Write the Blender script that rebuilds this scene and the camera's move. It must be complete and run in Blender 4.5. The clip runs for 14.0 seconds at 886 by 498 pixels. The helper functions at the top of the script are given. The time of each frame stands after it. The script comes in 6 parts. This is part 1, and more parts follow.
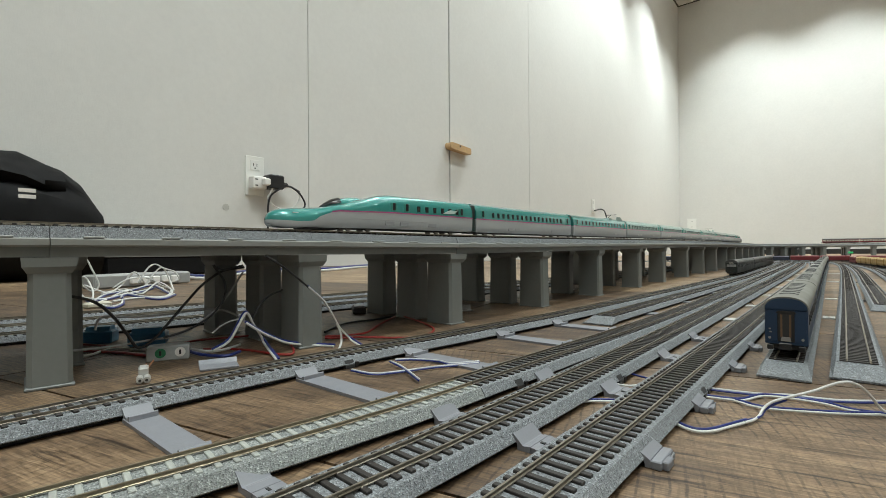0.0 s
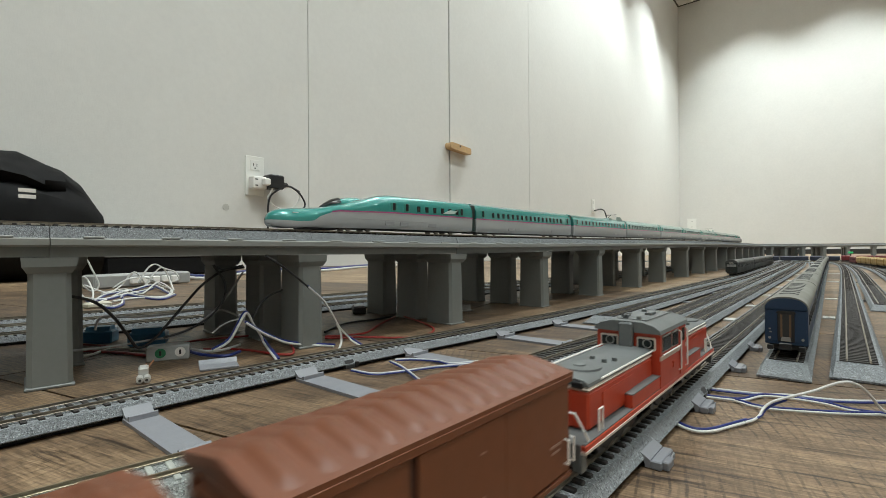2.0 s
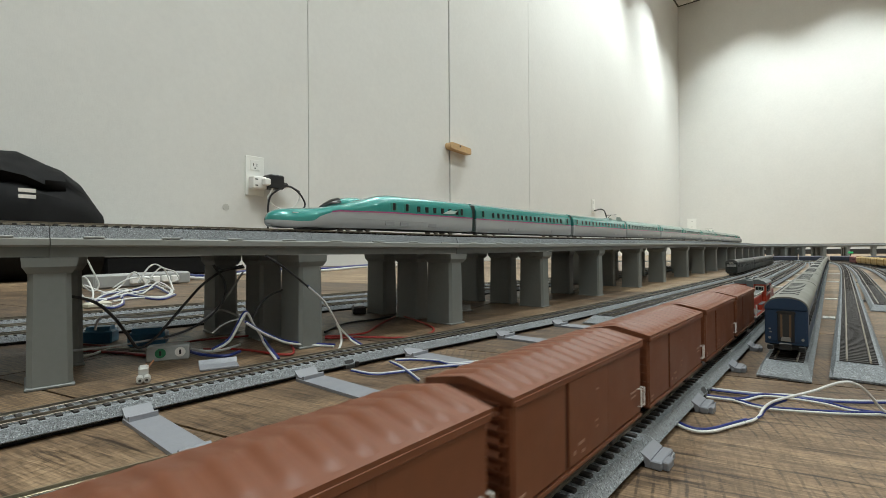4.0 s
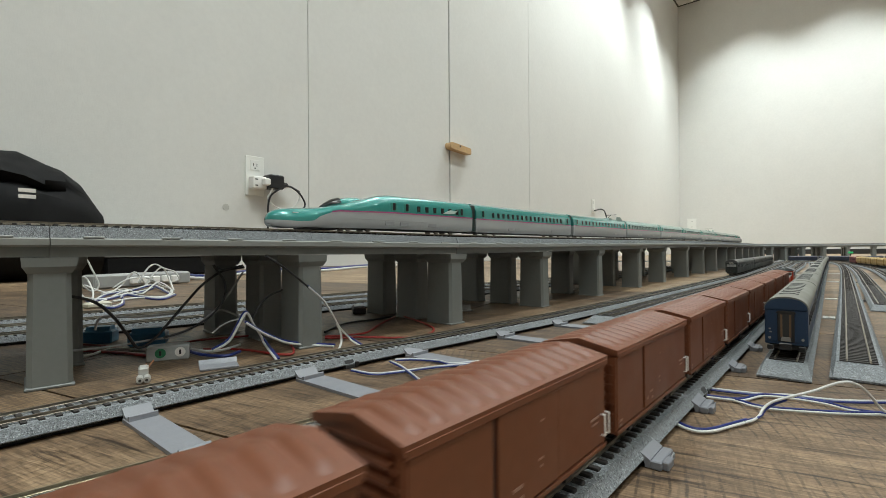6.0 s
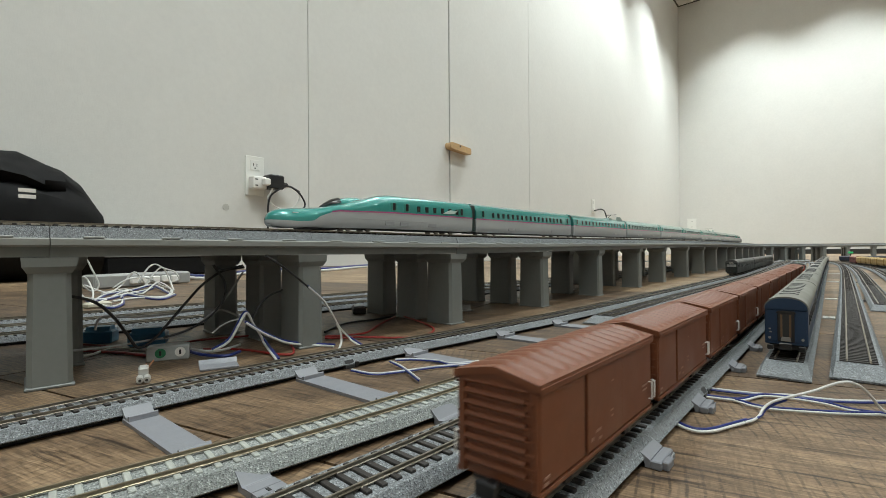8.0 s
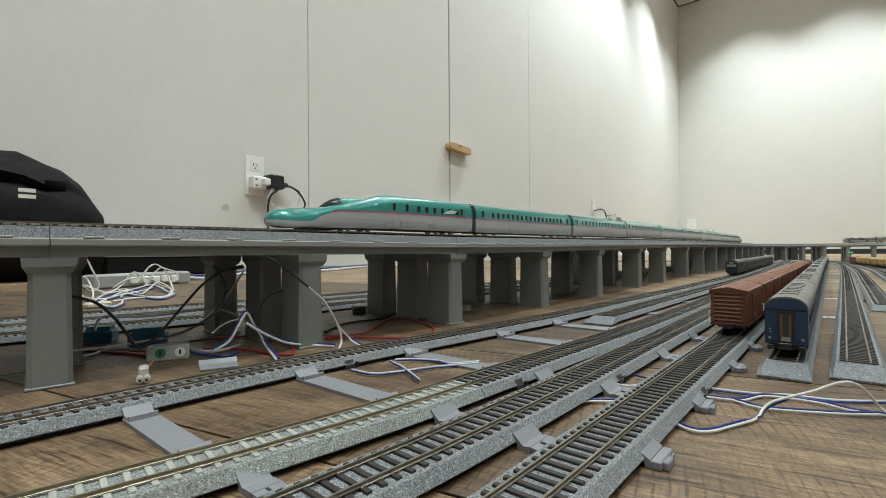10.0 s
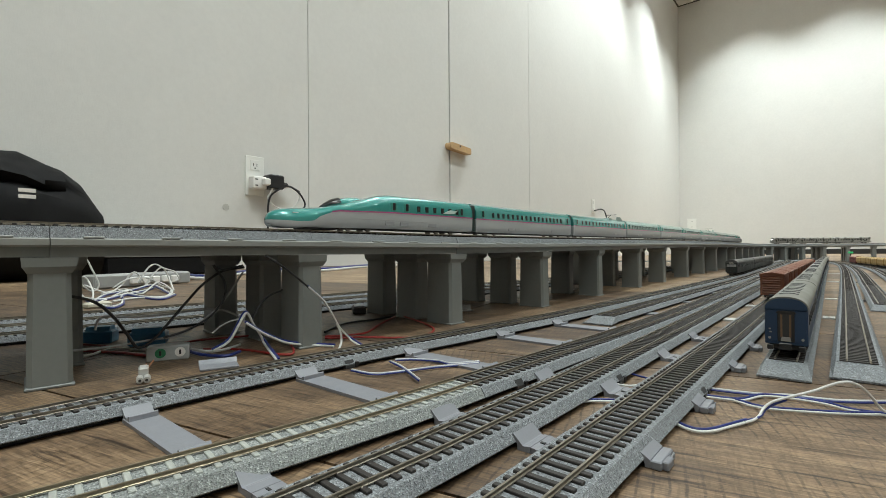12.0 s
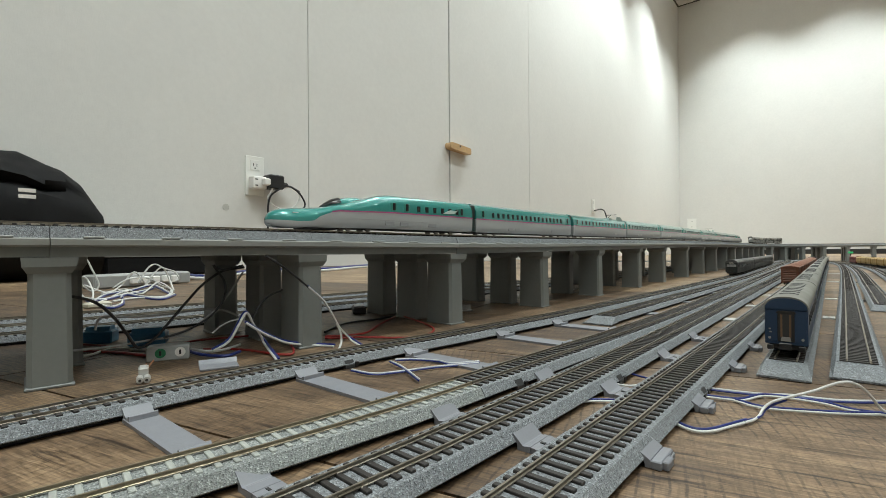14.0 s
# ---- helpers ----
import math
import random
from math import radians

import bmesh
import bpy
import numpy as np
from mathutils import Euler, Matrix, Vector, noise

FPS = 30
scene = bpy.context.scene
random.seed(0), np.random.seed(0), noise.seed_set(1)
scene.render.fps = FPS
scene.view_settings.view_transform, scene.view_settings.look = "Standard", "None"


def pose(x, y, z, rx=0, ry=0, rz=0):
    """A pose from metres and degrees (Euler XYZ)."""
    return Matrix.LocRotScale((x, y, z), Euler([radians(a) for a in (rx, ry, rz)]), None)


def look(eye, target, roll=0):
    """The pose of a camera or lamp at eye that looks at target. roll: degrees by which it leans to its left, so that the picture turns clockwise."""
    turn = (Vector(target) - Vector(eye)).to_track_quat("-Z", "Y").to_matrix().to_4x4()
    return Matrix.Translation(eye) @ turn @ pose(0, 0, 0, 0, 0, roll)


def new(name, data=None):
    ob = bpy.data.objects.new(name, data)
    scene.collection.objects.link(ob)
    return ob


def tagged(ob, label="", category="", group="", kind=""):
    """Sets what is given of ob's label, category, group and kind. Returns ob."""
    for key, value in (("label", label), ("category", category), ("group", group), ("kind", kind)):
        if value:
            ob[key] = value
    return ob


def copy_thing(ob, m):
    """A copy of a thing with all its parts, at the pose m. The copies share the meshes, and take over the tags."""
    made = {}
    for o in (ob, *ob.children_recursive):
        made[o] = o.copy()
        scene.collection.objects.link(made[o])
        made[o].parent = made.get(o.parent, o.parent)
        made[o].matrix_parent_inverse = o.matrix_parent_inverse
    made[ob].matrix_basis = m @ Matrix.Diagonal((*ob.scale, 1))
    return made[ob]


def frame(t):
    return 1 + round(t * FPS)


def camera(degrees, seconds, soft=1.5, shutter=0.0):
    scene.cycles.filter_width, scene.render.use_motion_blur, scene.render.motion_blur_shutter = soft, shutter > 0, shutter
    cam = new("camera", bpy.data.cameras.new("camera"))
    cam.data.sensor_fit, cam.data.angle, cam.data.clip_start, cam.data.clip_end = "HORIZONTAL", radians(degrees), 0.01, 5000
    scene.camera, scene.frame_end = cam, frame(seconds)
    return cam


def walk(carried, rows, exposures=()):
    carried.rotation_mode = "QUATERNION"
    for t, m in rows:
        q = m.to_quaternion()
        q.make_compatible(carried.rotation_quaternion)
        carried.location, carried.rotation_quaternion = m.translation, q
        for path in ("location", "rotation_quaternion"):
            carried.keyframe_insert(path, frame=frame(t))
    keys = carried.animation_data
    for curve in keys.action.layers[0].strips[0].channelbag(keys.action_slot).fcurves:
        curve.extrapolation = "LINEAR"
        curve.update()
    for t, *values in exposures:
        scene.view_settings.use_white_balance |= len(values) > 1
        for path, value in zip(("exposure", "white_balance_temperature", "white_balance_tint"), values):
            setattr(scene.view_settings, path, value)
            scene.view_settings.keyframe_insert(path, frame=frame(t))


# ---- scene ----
# camera: a small action camera lying low beside the tracks, standing still
cam = camera(87.2, 14.0, soft=0.7, shutter=0.3)
EYE = look((0, 0, 0.0585), (-0.64309 * 5, 0.76579 * 5, 0.0585 + 0.0285), -0.424)
walk(cam, [(0, EYE), (14, EYE)])

# room size
WX, EX, SY, NY, CZ = -1.64, 3.9, -2.6, 7.1, 3.46

# light: dim world outside the closed room, ceiling downlights inside
world = bpy.data.worlds.new("world")
scene.world = world
world.use_nodes = True
world.node_tree.nodes["Background"].inputs[0].default_value = (0.5, 0.55, 0.6, 1)
world.node_tree.nodes["Background"].inputs[1].default_value = 0.05
scene.view_settings.exposure = 0.0
LAMP_COLOR = (0.915, 1.0, 0.99)
# general downlights over the room: (x, y, watts)
DOWNLIGHTS = [(x, y, w * k) for x, k in ((0.0, 1.0), (1.4, 0.55), (2.8, 0.3)) for y, w in ((-1.6, 105.0), (0.35, 203.0), (2.3, 70.0), (4.2, 24.0))]
# those that wash the end wall and the partition, and narrow ones close to the partition
WASHERS = [(x, 6.40, 150.0) for x in (-0.80, 0.08, 0.96, 1.84, 2.72)]
WASHERS += [(-1.08, y, w) for y, w in ((1.9, 72.0), (3.1, 200.0), (4.35, 205.0), (5.6, 140.0))]
STREAKS = [(WX + 0.33, y, w) for y, w in ((3.3, 40.0), (4.55, 85.0), (5.85, 130.0))]


# ---- materials ----
def mat(name, color, rough=0.5, metal=0.0, var=0.0, scale=60.0, bump=0.0, bump_scale=200.0, spec=0.5, coat=0.0, rand=0.0, dirt=0.0):
    """A painted or moulded surface: base colour with two scales of variation, fine relief, and a change from piece to piece."""
    m = bpy.data.materials.new(name)
    m.use_nodes = True
    nt = m.node_tree
    b = nt.nodes["Principled BSDF"]
    b.inputs["Base Color"].default_value = (*color, 1)
    b.inputs["Roughness"].default_value = rough
    b.inputs["Metallic"].default_value = metal
    b.inputs["Specular IOR Level"].default_value = spec
    b.inputs["Coat Weight"].default_value = coat
    tc = nt.nodes.new("ShaderNodeTexCoord")
    out = None
    if var or rand:
        n1 = nt.nodes.new("ShaderNodeTexNoise")
        n1.inputs["Scale"].default_value, n1.inputs["Detail"].default_value = scale, 6
        n2 = nt.nodes.new("ShaderNodeTexNoise")
        n2.inputs["Scale"].default_value, n2.inputs["Detail"].default_value = scale * 9, 3
        nt.links.new(tc.outputs["Object"], n1.inputs["Vector"])
        nt.links.new(tc.outputs["Object"], n2.inputs["Vector"])
        add = nt.nodes.new("ShaderNodeMath"); add.operation = "ADD"
        nt.links.new(n1.outputs[0], add.inputs[0])
        nt.links.new(n2.outputs[0], add.inputs[1])
        info = nt.nodes.new("ShaderNodeObjectInfo")
        rnd = nt.nodes.new("ShaderNodeMapRange")
        rnd.inputs[3].default_value, rnd.inputs[4].default_value = 1 - rand, 1 + rand
        nt.links.new(info.outputs["Random"], rnd.inputs[0])
        rng = nt.nodes.new("ShaderNodeMapRange")
        rng.inputs[1].default_value, rng.inputs[2].default_value = 0.6, 1.4
        rng.inputs[3].default_value, rng.inputs[4].default_value = 1 - var, 1 + var
        nt.links.new(add.outputs[0], rng.inputs[0])
        mul = nt.nodes.new("ShaderNodeMath"); mul.operation = "MULTIPLY"
        nt.links.new(rng.outputs[0], mul.inputs[0])
        nt.links.new(rnd.outputs[0], mul.inputs[1])
        vm = nt.nodes.new("ShaderNodeVectorMath"); vm.operation = "SCALE"
        vm.inputs[0].default_value = color
        nt.links.new(mul.outputs[0], vm.inputs["Scale"])
        nt.links.new(vm.outputs[0], b.inputs["Base Color"])
        rr = nt.nodes.new("ShaderNodeMapRange")
        rr.inputs[1].default_value, rr.inputs[2].default_value = 0.3, 0.7
        rr.inputs[3].default_value, rr.inputs[4].default_value = max(rough - 0.08, 0.02), min(rough + 0.1, 1)
        nt.links.new(n1.outputs[0], rr.inputs[0])
        nt.links.new(rr.outputs[0], b.inputs["Roughness"])
    if bump:
        n3 = nt.nodes.new("ShaderNodeTexNoise")
        n3.inputs["Scale"].default_value, n3.inputs["Detail"].default_value = bump_scale, 4
        nt.links.new(tc.outputs["Object"], n3.inputs["Vector"])
        bp = nt.nodes.new("ShaderNodeBump")
        bp.inputs["Strength"].default_value, bp.inputs["Distance"].default_value = bump, 0.5 / bump_scale
        nt.links.new(n3.outputs[0], bp.inputs["Height"])
        nt.links.new(bp.outputs[0], b.inputs["Normal"])
    return m


def ramp(nt, stops):
    r = nt.nodes.new("ShaderNodeValToRGB")
    while len(r.color_ramp.elements) < len(stops):
        r.color_ramp.elements.new(0.5)
    for e, (p, c) in zip(r.color_ramp.elements, stops):
        e.position, e.color = p, (*c, 1)
    return r


def ballast_mat(name, base):
    """Moulded grey ballast with light and dark grains."""
    m = mat(name, base, 0.85)
    nt = m.node_tree
    b = nt.nodes["Principled BSDF"]
    tc = nt.nodes.new("ShaderNodeTexCoord")
    v = nt.nodes.new("ShaderNodeTexVoronoi")
    v.inputs["Scale"].default_value = 2300
    nt.links.new(tc.outputs["Object"], v.inputs["Vector"])
    sep = nt.nodes.new("ShaderNodeSeparateColor")
    nt.links.new(v.outputs["Color"], sep.inputs[0])
    k = [tuple(c * f for c in base) for f in (0.45, 0.85, 1.0, 1.18, 1.8)]
    r = ramp(nt, [(0.0, k[0]), (0.16, k[1]), (0.5, k[2]), (0.8, k[3]), (1.0, k[4])])
    nt.links.new(sep.outputs[0], r.inputs[0])
    n = nt.nodes.new("ShaderNodeTexNoise")
    n.inputs["Scale"].default_value = 25
    nt.links.new(tc.outputs["Object"], n.inputs["Vector"])
    mr = nt.nodes.new("ShaderNodeMapRange")
    mr.inputs[3].default_value, mr.inputs[4].default_value = 0.8, 1.2
    nt.links.new(n.outputs[0], mr.inputs[0])
    vm = nt.nodes.new("ShaderNodeVectorMath"); vm.operation = "SCALE"
    nt.links.new(r.outputs[0], vm.inputs[0])
    nt.links.new(mr.outputs[0], vm.inputs["Scale"])
    nt.links.new(vm.outputs[0], b.inputs["Base Color"])
    bp = nt.nodes.new("ShaderNodeBump")
    bp.inputs["Strength"].default_value, bp.inputs["Distance"].default_value = 0.9, 0.0003
    nt.links.new(v.outputs["Distance"], bp.inputs["Height"])
    nt.links.new(bp.outputs[0], b.inputs["Normal"])
    return m


def plank_mat(name):
    """Printed vinyl oak: long grain, saw marks, knots, a tone of its own for each plank."""
    m = mat(name, (0.2, 0.14, 0.09), 0.5)
    nt = m.node_tree
    b = nt.nodes["Principled BSDF"]
    tc = nt.nodes.new("ShaderNodeTexCoord")
    info = nt.nodes.new("ShaderNodeObjectInfo")
    off = nt.nodes.new("ShaderNodeVectorMath"); off.operation = "SCALE"
    off.inputs[0].default_value = (13, 7, 3)
    nt.links.new(info.outputs["Random"], off.inputs["Scale"])
    add = nt.nodes.new("ShaderNodeVectorMath")
    nt.links.new(tc.outputs["Object"], add.inputs[0])
    nt.links.new(off.outputs[0], add.inputs[1])
    def noise_at(sx, sy, detail, dist=0.0):
        mp = nt.nodes.new("ShaderNodeMapping")
        mp.inputs["Scale"].default_value = (sx, sy, 1)
        nt.links.new(add.outputs[0], mp.inputs[0])
        n = nt.nodes.new("ShaderNodeTexNoise")
        n.inputs["Scale"].default_value, n.inputs["Detail"].default_value = 1, detail
        n.inputs["Distortion"].default_value = dist
        nt.links.new(mp.outputs[0], n.inputs["Vector"])
        return n
    grain, broad, fleck, knot = noise_at(48, 560, 9, 0.6), noise_at(9, 24, 6, 1.2), noise_at(170, 380, 4, 0.4), noise_at(13, 30, 5, 2.2)
    crack, patch, fibre = noise_at(26, 300, 6, 1.0), noise_at(9, 12, 3), noise_at(190, 1500, 5)
    sawn = noise_at(760, 150, 5, 0.9)
    r = ramp(nt, [(0.24, (0.052, 0.032, 0.019)), (0.40, (0.130, 0.083, 0.047)), (0.56, (0.236, 0.158, 0.092)), (0.76, (0.40, 0.285, 0.172))])
    a1 = nt.nodes.new("ShaderNodeMath"); a1.operation = "MULTIPLY_ADD"
    a1.inputs[1].default_value = 0.5
    nt.links.new(grain.outputs[0], a1.inputs[0])
    a2 = nt.nodes.new("ShaderNodeMath"); a2.operation = "MULTIPLY_ADD"
    a2.inputs[1].default_value = 0.62
    nt.links.new(broad.outputs[0], a2.inputs[0])
    a3 = nt.nodes.new("ShaderNodeMapRange")
    a3.inputs[3].default_value, a3.inputs[4].default_value = -0.21, 0.10
    nt.links.new(info.outputs["Random"], a3.inputs[0])
    nt.links.new(a3.outputs[0], a2.inputs[2])
    nt.links.new(a2.outputs[0], a1.inputs[2])
    nt.links.new(a1.outputs[0], r.inputs[0])
    kr = ramp(nt, [(0.66, (1, 1, 1)), (0.74, (0.35, 0.3, 0.27))])
    nt.links.new(knot.outputs[0], kr.inputs[0])
    # curved marks of a circular saw, broken up in patches
    arc = nt.nodes.new("ShaderNodeMapping")
    arc.inputs["Location"].default_value = (0.16, -0.02, 0)
    nt.links.new(tc.outputs["Object"], arc.inputs[0])
    wave = nt.nodes.new("ShaderNodeTexWave")
    wave.wave_type, wave.rings_direction, wave.wave_profile = "RINGS", "Z", "SIN"
    wave.inputs["Scale"].default_value, wave.inputs["Distortion"].default_value = 84, 1.6
    wave.inputs["Detail"].default_value, wave.inputs["Detail Scale"].default_value = 3, 1.2
    nt.links.new(arc.outputs[0], wave.inputs["Vector"])
    wl = ramp(nt, [(0.86, (0, 0, 0)), (0.97, (0.50, 0.51, 0.52))])
    nt.links.new(wave.outputs["Fac"], wl.inputs[0])
    pm = ramp(nt, [(0.37, (0, 0, 0)), (0.49, (1, 1, 1))])
    nt.links.new(patch.outputs[0], pm.inputs[0])
    fm = ramp(nt, [(0.36, (0.12, 0.12, 0.12)), (0.52, (1.2, 1.2, 1.2))])
    nt.links.new(fleck.outputs[0], fm.inputs[0])
    w1 = nt.nodes.new("ShaderNodeVectorMath"); w1.operation = "MULTIPLY"
    w2 = nt.nodes.new("ShaderNodeVectorMath"); w2.operation = "MULTIPLY"
    nt.links.new(wl.outputs[0], w1.inputs[0])
    nt.links.new(pm.outputs[0], w1.inputs[1])
    nt.links.new(w1.outputs[0], w2.inputs[0])
    nt.links.new(fm.outputs[0], w2.inputs[1])
    sr = nt.nodes.new("ShaderNodeVectorMath"); sr.operation = "SUBTRACT"
    sr.inputs[0].default_value = (1.04, 1.04, 1.04)
    nt.links.new(w2.outputs[0], sr.inputs[1])
    cr = ramp(nt, [(0.33, (0.30, 0.27, 0.25)), (0.42, (1, 1, 1))])
    nt.links.new(crack.outputs[0], cr.inputs[0])
    fr = ramp(nt, [(0.32, (0.58, 0.56, 0.54)), (0.52, (1.02, 1.02, 1.02)), (0.7, (1.22, 1.22, 1.22))])
    nt.links.new(fibre.outputs[0], fr.inputs[0])
    m1 = nt.nodes.new("ShaderNodeVectorMath"); m1.operation = "MULTIPLY"
    m2 = nt.nodes.new("ShaderNodeVectorMath"); m2.operation = "MULTIPLY"
    nt.links.new(r.outputs[0], m1.inputs[0])
    nt.links.new(kr.outputs[0], m1.inputs[1])
    nt.links.new(m1.outputs[0], m2.inputs[0])
    nt.links.new(sr.outputs[0], m2.inputs[1])
    m3 = nt.nodes.new("ShaderNodeVectorMath"); m3.operation = "MULTIPLY"
    m4 = nt.nodes.new("ShaderNodeVectorMath"); m4.operation = "MULTIPLY"
    nt.links.new(m2.outputs[0], m3.inputs[0])
    nt.links.new(cr.outputs[0], m3.inputs[1])
    nt.links.new(m3.outputs[0], m4.inputs[0])
    nt.links.new(fr.outputs[0], m4.inputs[1])
    # fine rough-sawn lines across the board
    swr = ramp(nt, [(0.32, (0.72, 0.70, 0.68)), (0.5, (1.0, 1.0, 1.0)), (0.68, (1.12, 1.12, 1.12))])
    nt.links.new(sawn.outputs[0], swr.inputs[0])
    m5 = nt.nodes.new("ShaderNodeVectorMath"); m5.operation = "MULTIPLY"
    nt.links.new(m4.outputs[0], m5.inputs[0])
    nt.links.new(swr.outputs[0], m5.inputs[1])
    nt.links.new(m5.outputs[0], b.inputs["Base Color"])
    bp = nt.nodes.new("ShaderNodeBump")
    bp.inputs["Strength"].default_value, bp.inputs["Distance"].default_value = 0.35, 0.0004
    nt.links.new(grain.outputs[0], bp.inputs["Height"])
    nt.links.new(bp.outputs[0], b.inputs["Normal"])
    return m


def wallpaper_mat(name):
    """Off-white woven vinyl wall covering."""
    m = mat(name, (0.68, 0.675, 0.645), 0.7, var=0.035, scale=6)
    nt = m.node_tree
    b = nt.nodes["Principled BSDF"]
    tc = nt.nodes.new("ShaderNodeTexCoord")
    acc = None
    for sc in ((900, 900, 60), (60, 60, 900)):
        mp = nt.nodes.new("ShaderNodeMapping")
        mp.inputs["Scale"].default_value = sc
        nt.links.new(tc.outputs["Object"], mp.inputs[0])
        n = nt.nodes.new("ShaderNodeTexNoise")
        n.inputs["Scale"].default_value, n.inputs["Detail"].default_value = 1, 3
        nt.links.new(mp.outputs[0], n.inputs["Vector"])
        if acc is None:
            acc = n.outputs[0]
        else:
            ad = nt.nodes.new("ShaderNodeMath")
            nt.links.new(acc, ad.inputs[0])
            nt.links.new(n.outputs[0], ad.inputs[1])
            acc = ad.outputs[0]
    bp = nt.nodes.new("ShaderNodeBump")
    bp.inputs["Strength"].default_value, bp.inputs["Distance"].default_value = 0.22, 0.0012
    nt.links.new(acc, bp.inputs["Height"])
    nt.links.new(bp.outputs[0], b.inputs["Normal"])
    return m


WALLPAPER = wallpaper_mat("wallpaper")
SEAM = mat("seam_shadow_gap", (0.08, 0.078, 0.07), 0.8)
FOOT_SHADE = mat("dark_foot_shade", (0.022, 0.021, 0.021), 0.55, var=0.1, scale=20)
CEIL = mat("ceiling_board", (0.7, 0.695, 0.67), 0.8, var=0.03, scale=8)
PLANK = plank_mat("vinyl_oak")
SUBFLOOR = mat("floor_joint", (0.045, 0.035, 0.028), 0.8)
BALLAST = ballast_mat("grey_ballast", (0.195, 0.207, 0.215))
BALLAST_LIGHT = ballast_mat("pale_ballast", (0.235, 0.248, 0.238))
SLEEPER = mat("brown_sleeper", (0.028, 0.023, 0.02), 0.6, var=0.2, scale=300, rand=0.15)
SLEEPER_PALE = mat("concrete_sleeper", (0.36, 0.37, 0.34), 0.7, var=0.1, scale=300, rand=0.08)
RAIL = mat("nickel_rail", (0.27, 0.225, 0.155), 0.42, 0.75, var=0.18, scale=120)
RAIL_BROWN = mat("weathered_rail", (0.25, 0.22, 0.175), 0.40, 0.8, var=0.2, scale=120)
JOINER = mat("dark_joiner", (0.10, 0.085, 0.06), 0.45, 0.6, var=0.15, scale=300)
CLIP_GREY = mat("grey_printed_plastic", (0.22, 0.225, 0.245), 0.5, var=0.06, scale=150, rand=0.05)
# the grey clip plastic again, lightened to paint in glare on distant plates
PLATE_GLARE = mat("grey_plastic_glare", (0.52, 0.52, 0.50), 0.4, var=0.06, scale=150)
VIA_GREY = mat("viaduct_plastic", (0.205, 0.215, 0.205), 0.5, var=0.05, scale=40, bump=0.05, bump_scale=900)
VIA_DECK = mat("deck_plastic", (0.29, 0.295, 0.275), 0.5, var=0.06, scale=60)
BLACK_PL = mat("black_plastic", (0.012, 0.012, 0.013), 0.45, var=0.15, scale=300)
UNDERFRAME = mat("underframe_black", (0.014, 0.013, 0.013), 0.55, var=0.2, scale=400)
WHEEL = mat("wheel_steel", (0.16, 0.15, 0.14), 0.35, 0.8)
BOX_BROWN = mat("boxcar_brown", (0.160, 0.0505, 0.0205), 0.44, var=0.1, scale=45, bump=0.06, bump_scale=1500)
BOX_DARK = mat("groove_and_eave_shade", (0.03, 0.012, 0.009), 0.7)
WHITE_PAINT = mat("white_paint", (0.75, 0.72, 0.68), 0.45, var=0.06, scale=500)
LOCO_RED = mat("locomotive_red", (0.46, 0.048, 0.018), 0.38, var=0.06, scale=60)
LOCO_GREY = mat("locomotive_grey", (0.128, 0.138, 0.138), 0.42, var=0.1, scale=80)
LOCO_BAND = mat("cream_band", (0.62, 0.53, 0.46), 0.45)
GLASS_DARK = mat("tinted_window", (0.012, 0.016, 0.016), 0.2, spec=0.35)
WIN_GREY = mat("window_frame_grey", (0.30, 0.30, 0.285), 0.35, 0.4)
E5_GREEN = mat("pearl_green", (0.034, 0.250, 0.222), 0.22, 0.15, coat=0.6)
E5_SILVER = mat("pearl_silver_white", (0.50, 0.525, 0.54), 0.24, 0.12, coat=0.4)
E5_PINK = mat("pink_band", (0.48, 0.07, 0.23), 0.35)
E5_TEXT = mat("pale_emblem", (0.55, 0.72, 0.68), 0.4)
COACH_BLUE = mat("coach_blue", (0.010, 0.036, 0.085), 0.4, var=0.1, scale=80)
COACH_ROOF = mat("coach_roof_grey", (0.165, 0.165, 0.142), 0.5, var=0.08, scale=60)
ROOF_VENT = mat("roof_vent", (0.012, 0.012, 0.011), 0.6)
EMU_GREEN = mat("dark_green_stock", (0.010, 0.013, 0.011), 0.5, var=0.1, scale=80)
EMU_ROOF = mat("stock_roof_grey", (0.062, 0.063, 0.060), 0.5, var=0.08, scale=80)
WIN_DARKRED = mat("gangway_brown", (0.13, 0.075, 0.04), 0.6)
YELLOW = mat("hopper_yellow", (0.42, 0.275, 0.10), 0.45, var=0.08, scale=80)
CRIMSON = mat("crimson_stock", (0.14, 0.014, 0.017), 0.4, var=0.1, scale=80)
NAVY = mat("navy_stock", (0.02, 0.025, 0.045), 0.45, var=0.1, scale=80)
CREAM = mat("cream_stock", (0.6, 0.55, 0.47), 0.4, var=0.05, scale=80)
SILVER = mat("silver_stock", (0.32, 0.32, 0.30), 0.28, 0.7, var=0.06, scale=80)
BAG = mat("black_nylon", (0.006, 0.006, 0.0065), 0.7, var=0.25, scale=25, bump=0.3, bump_scale=900, spec=0.22)
PLATE = mat("ivory_socket_plate", (0.80, 0.80, 0.76), 0.35)
PLUG_WHITE = mat("white_plug", (0.82, 0.81, 0.78), 0.35)
PLUG_CLEAR = mat("milky_nylon", (0.46, 0.45, 0.42), 0.3, spec=0.6)
HOLE = mat("socket_slot", (0.03, 0.03, 0.03), 0.7)
BEECH = mat("beech_wood", (0.52, 0.34, 0.17), 0.5, var=0.15, scale=40)
WIRE_WHITE = mat("white_wire", (0.62, 0.62, 0.60), 0.4, var=0.1, scale=120)
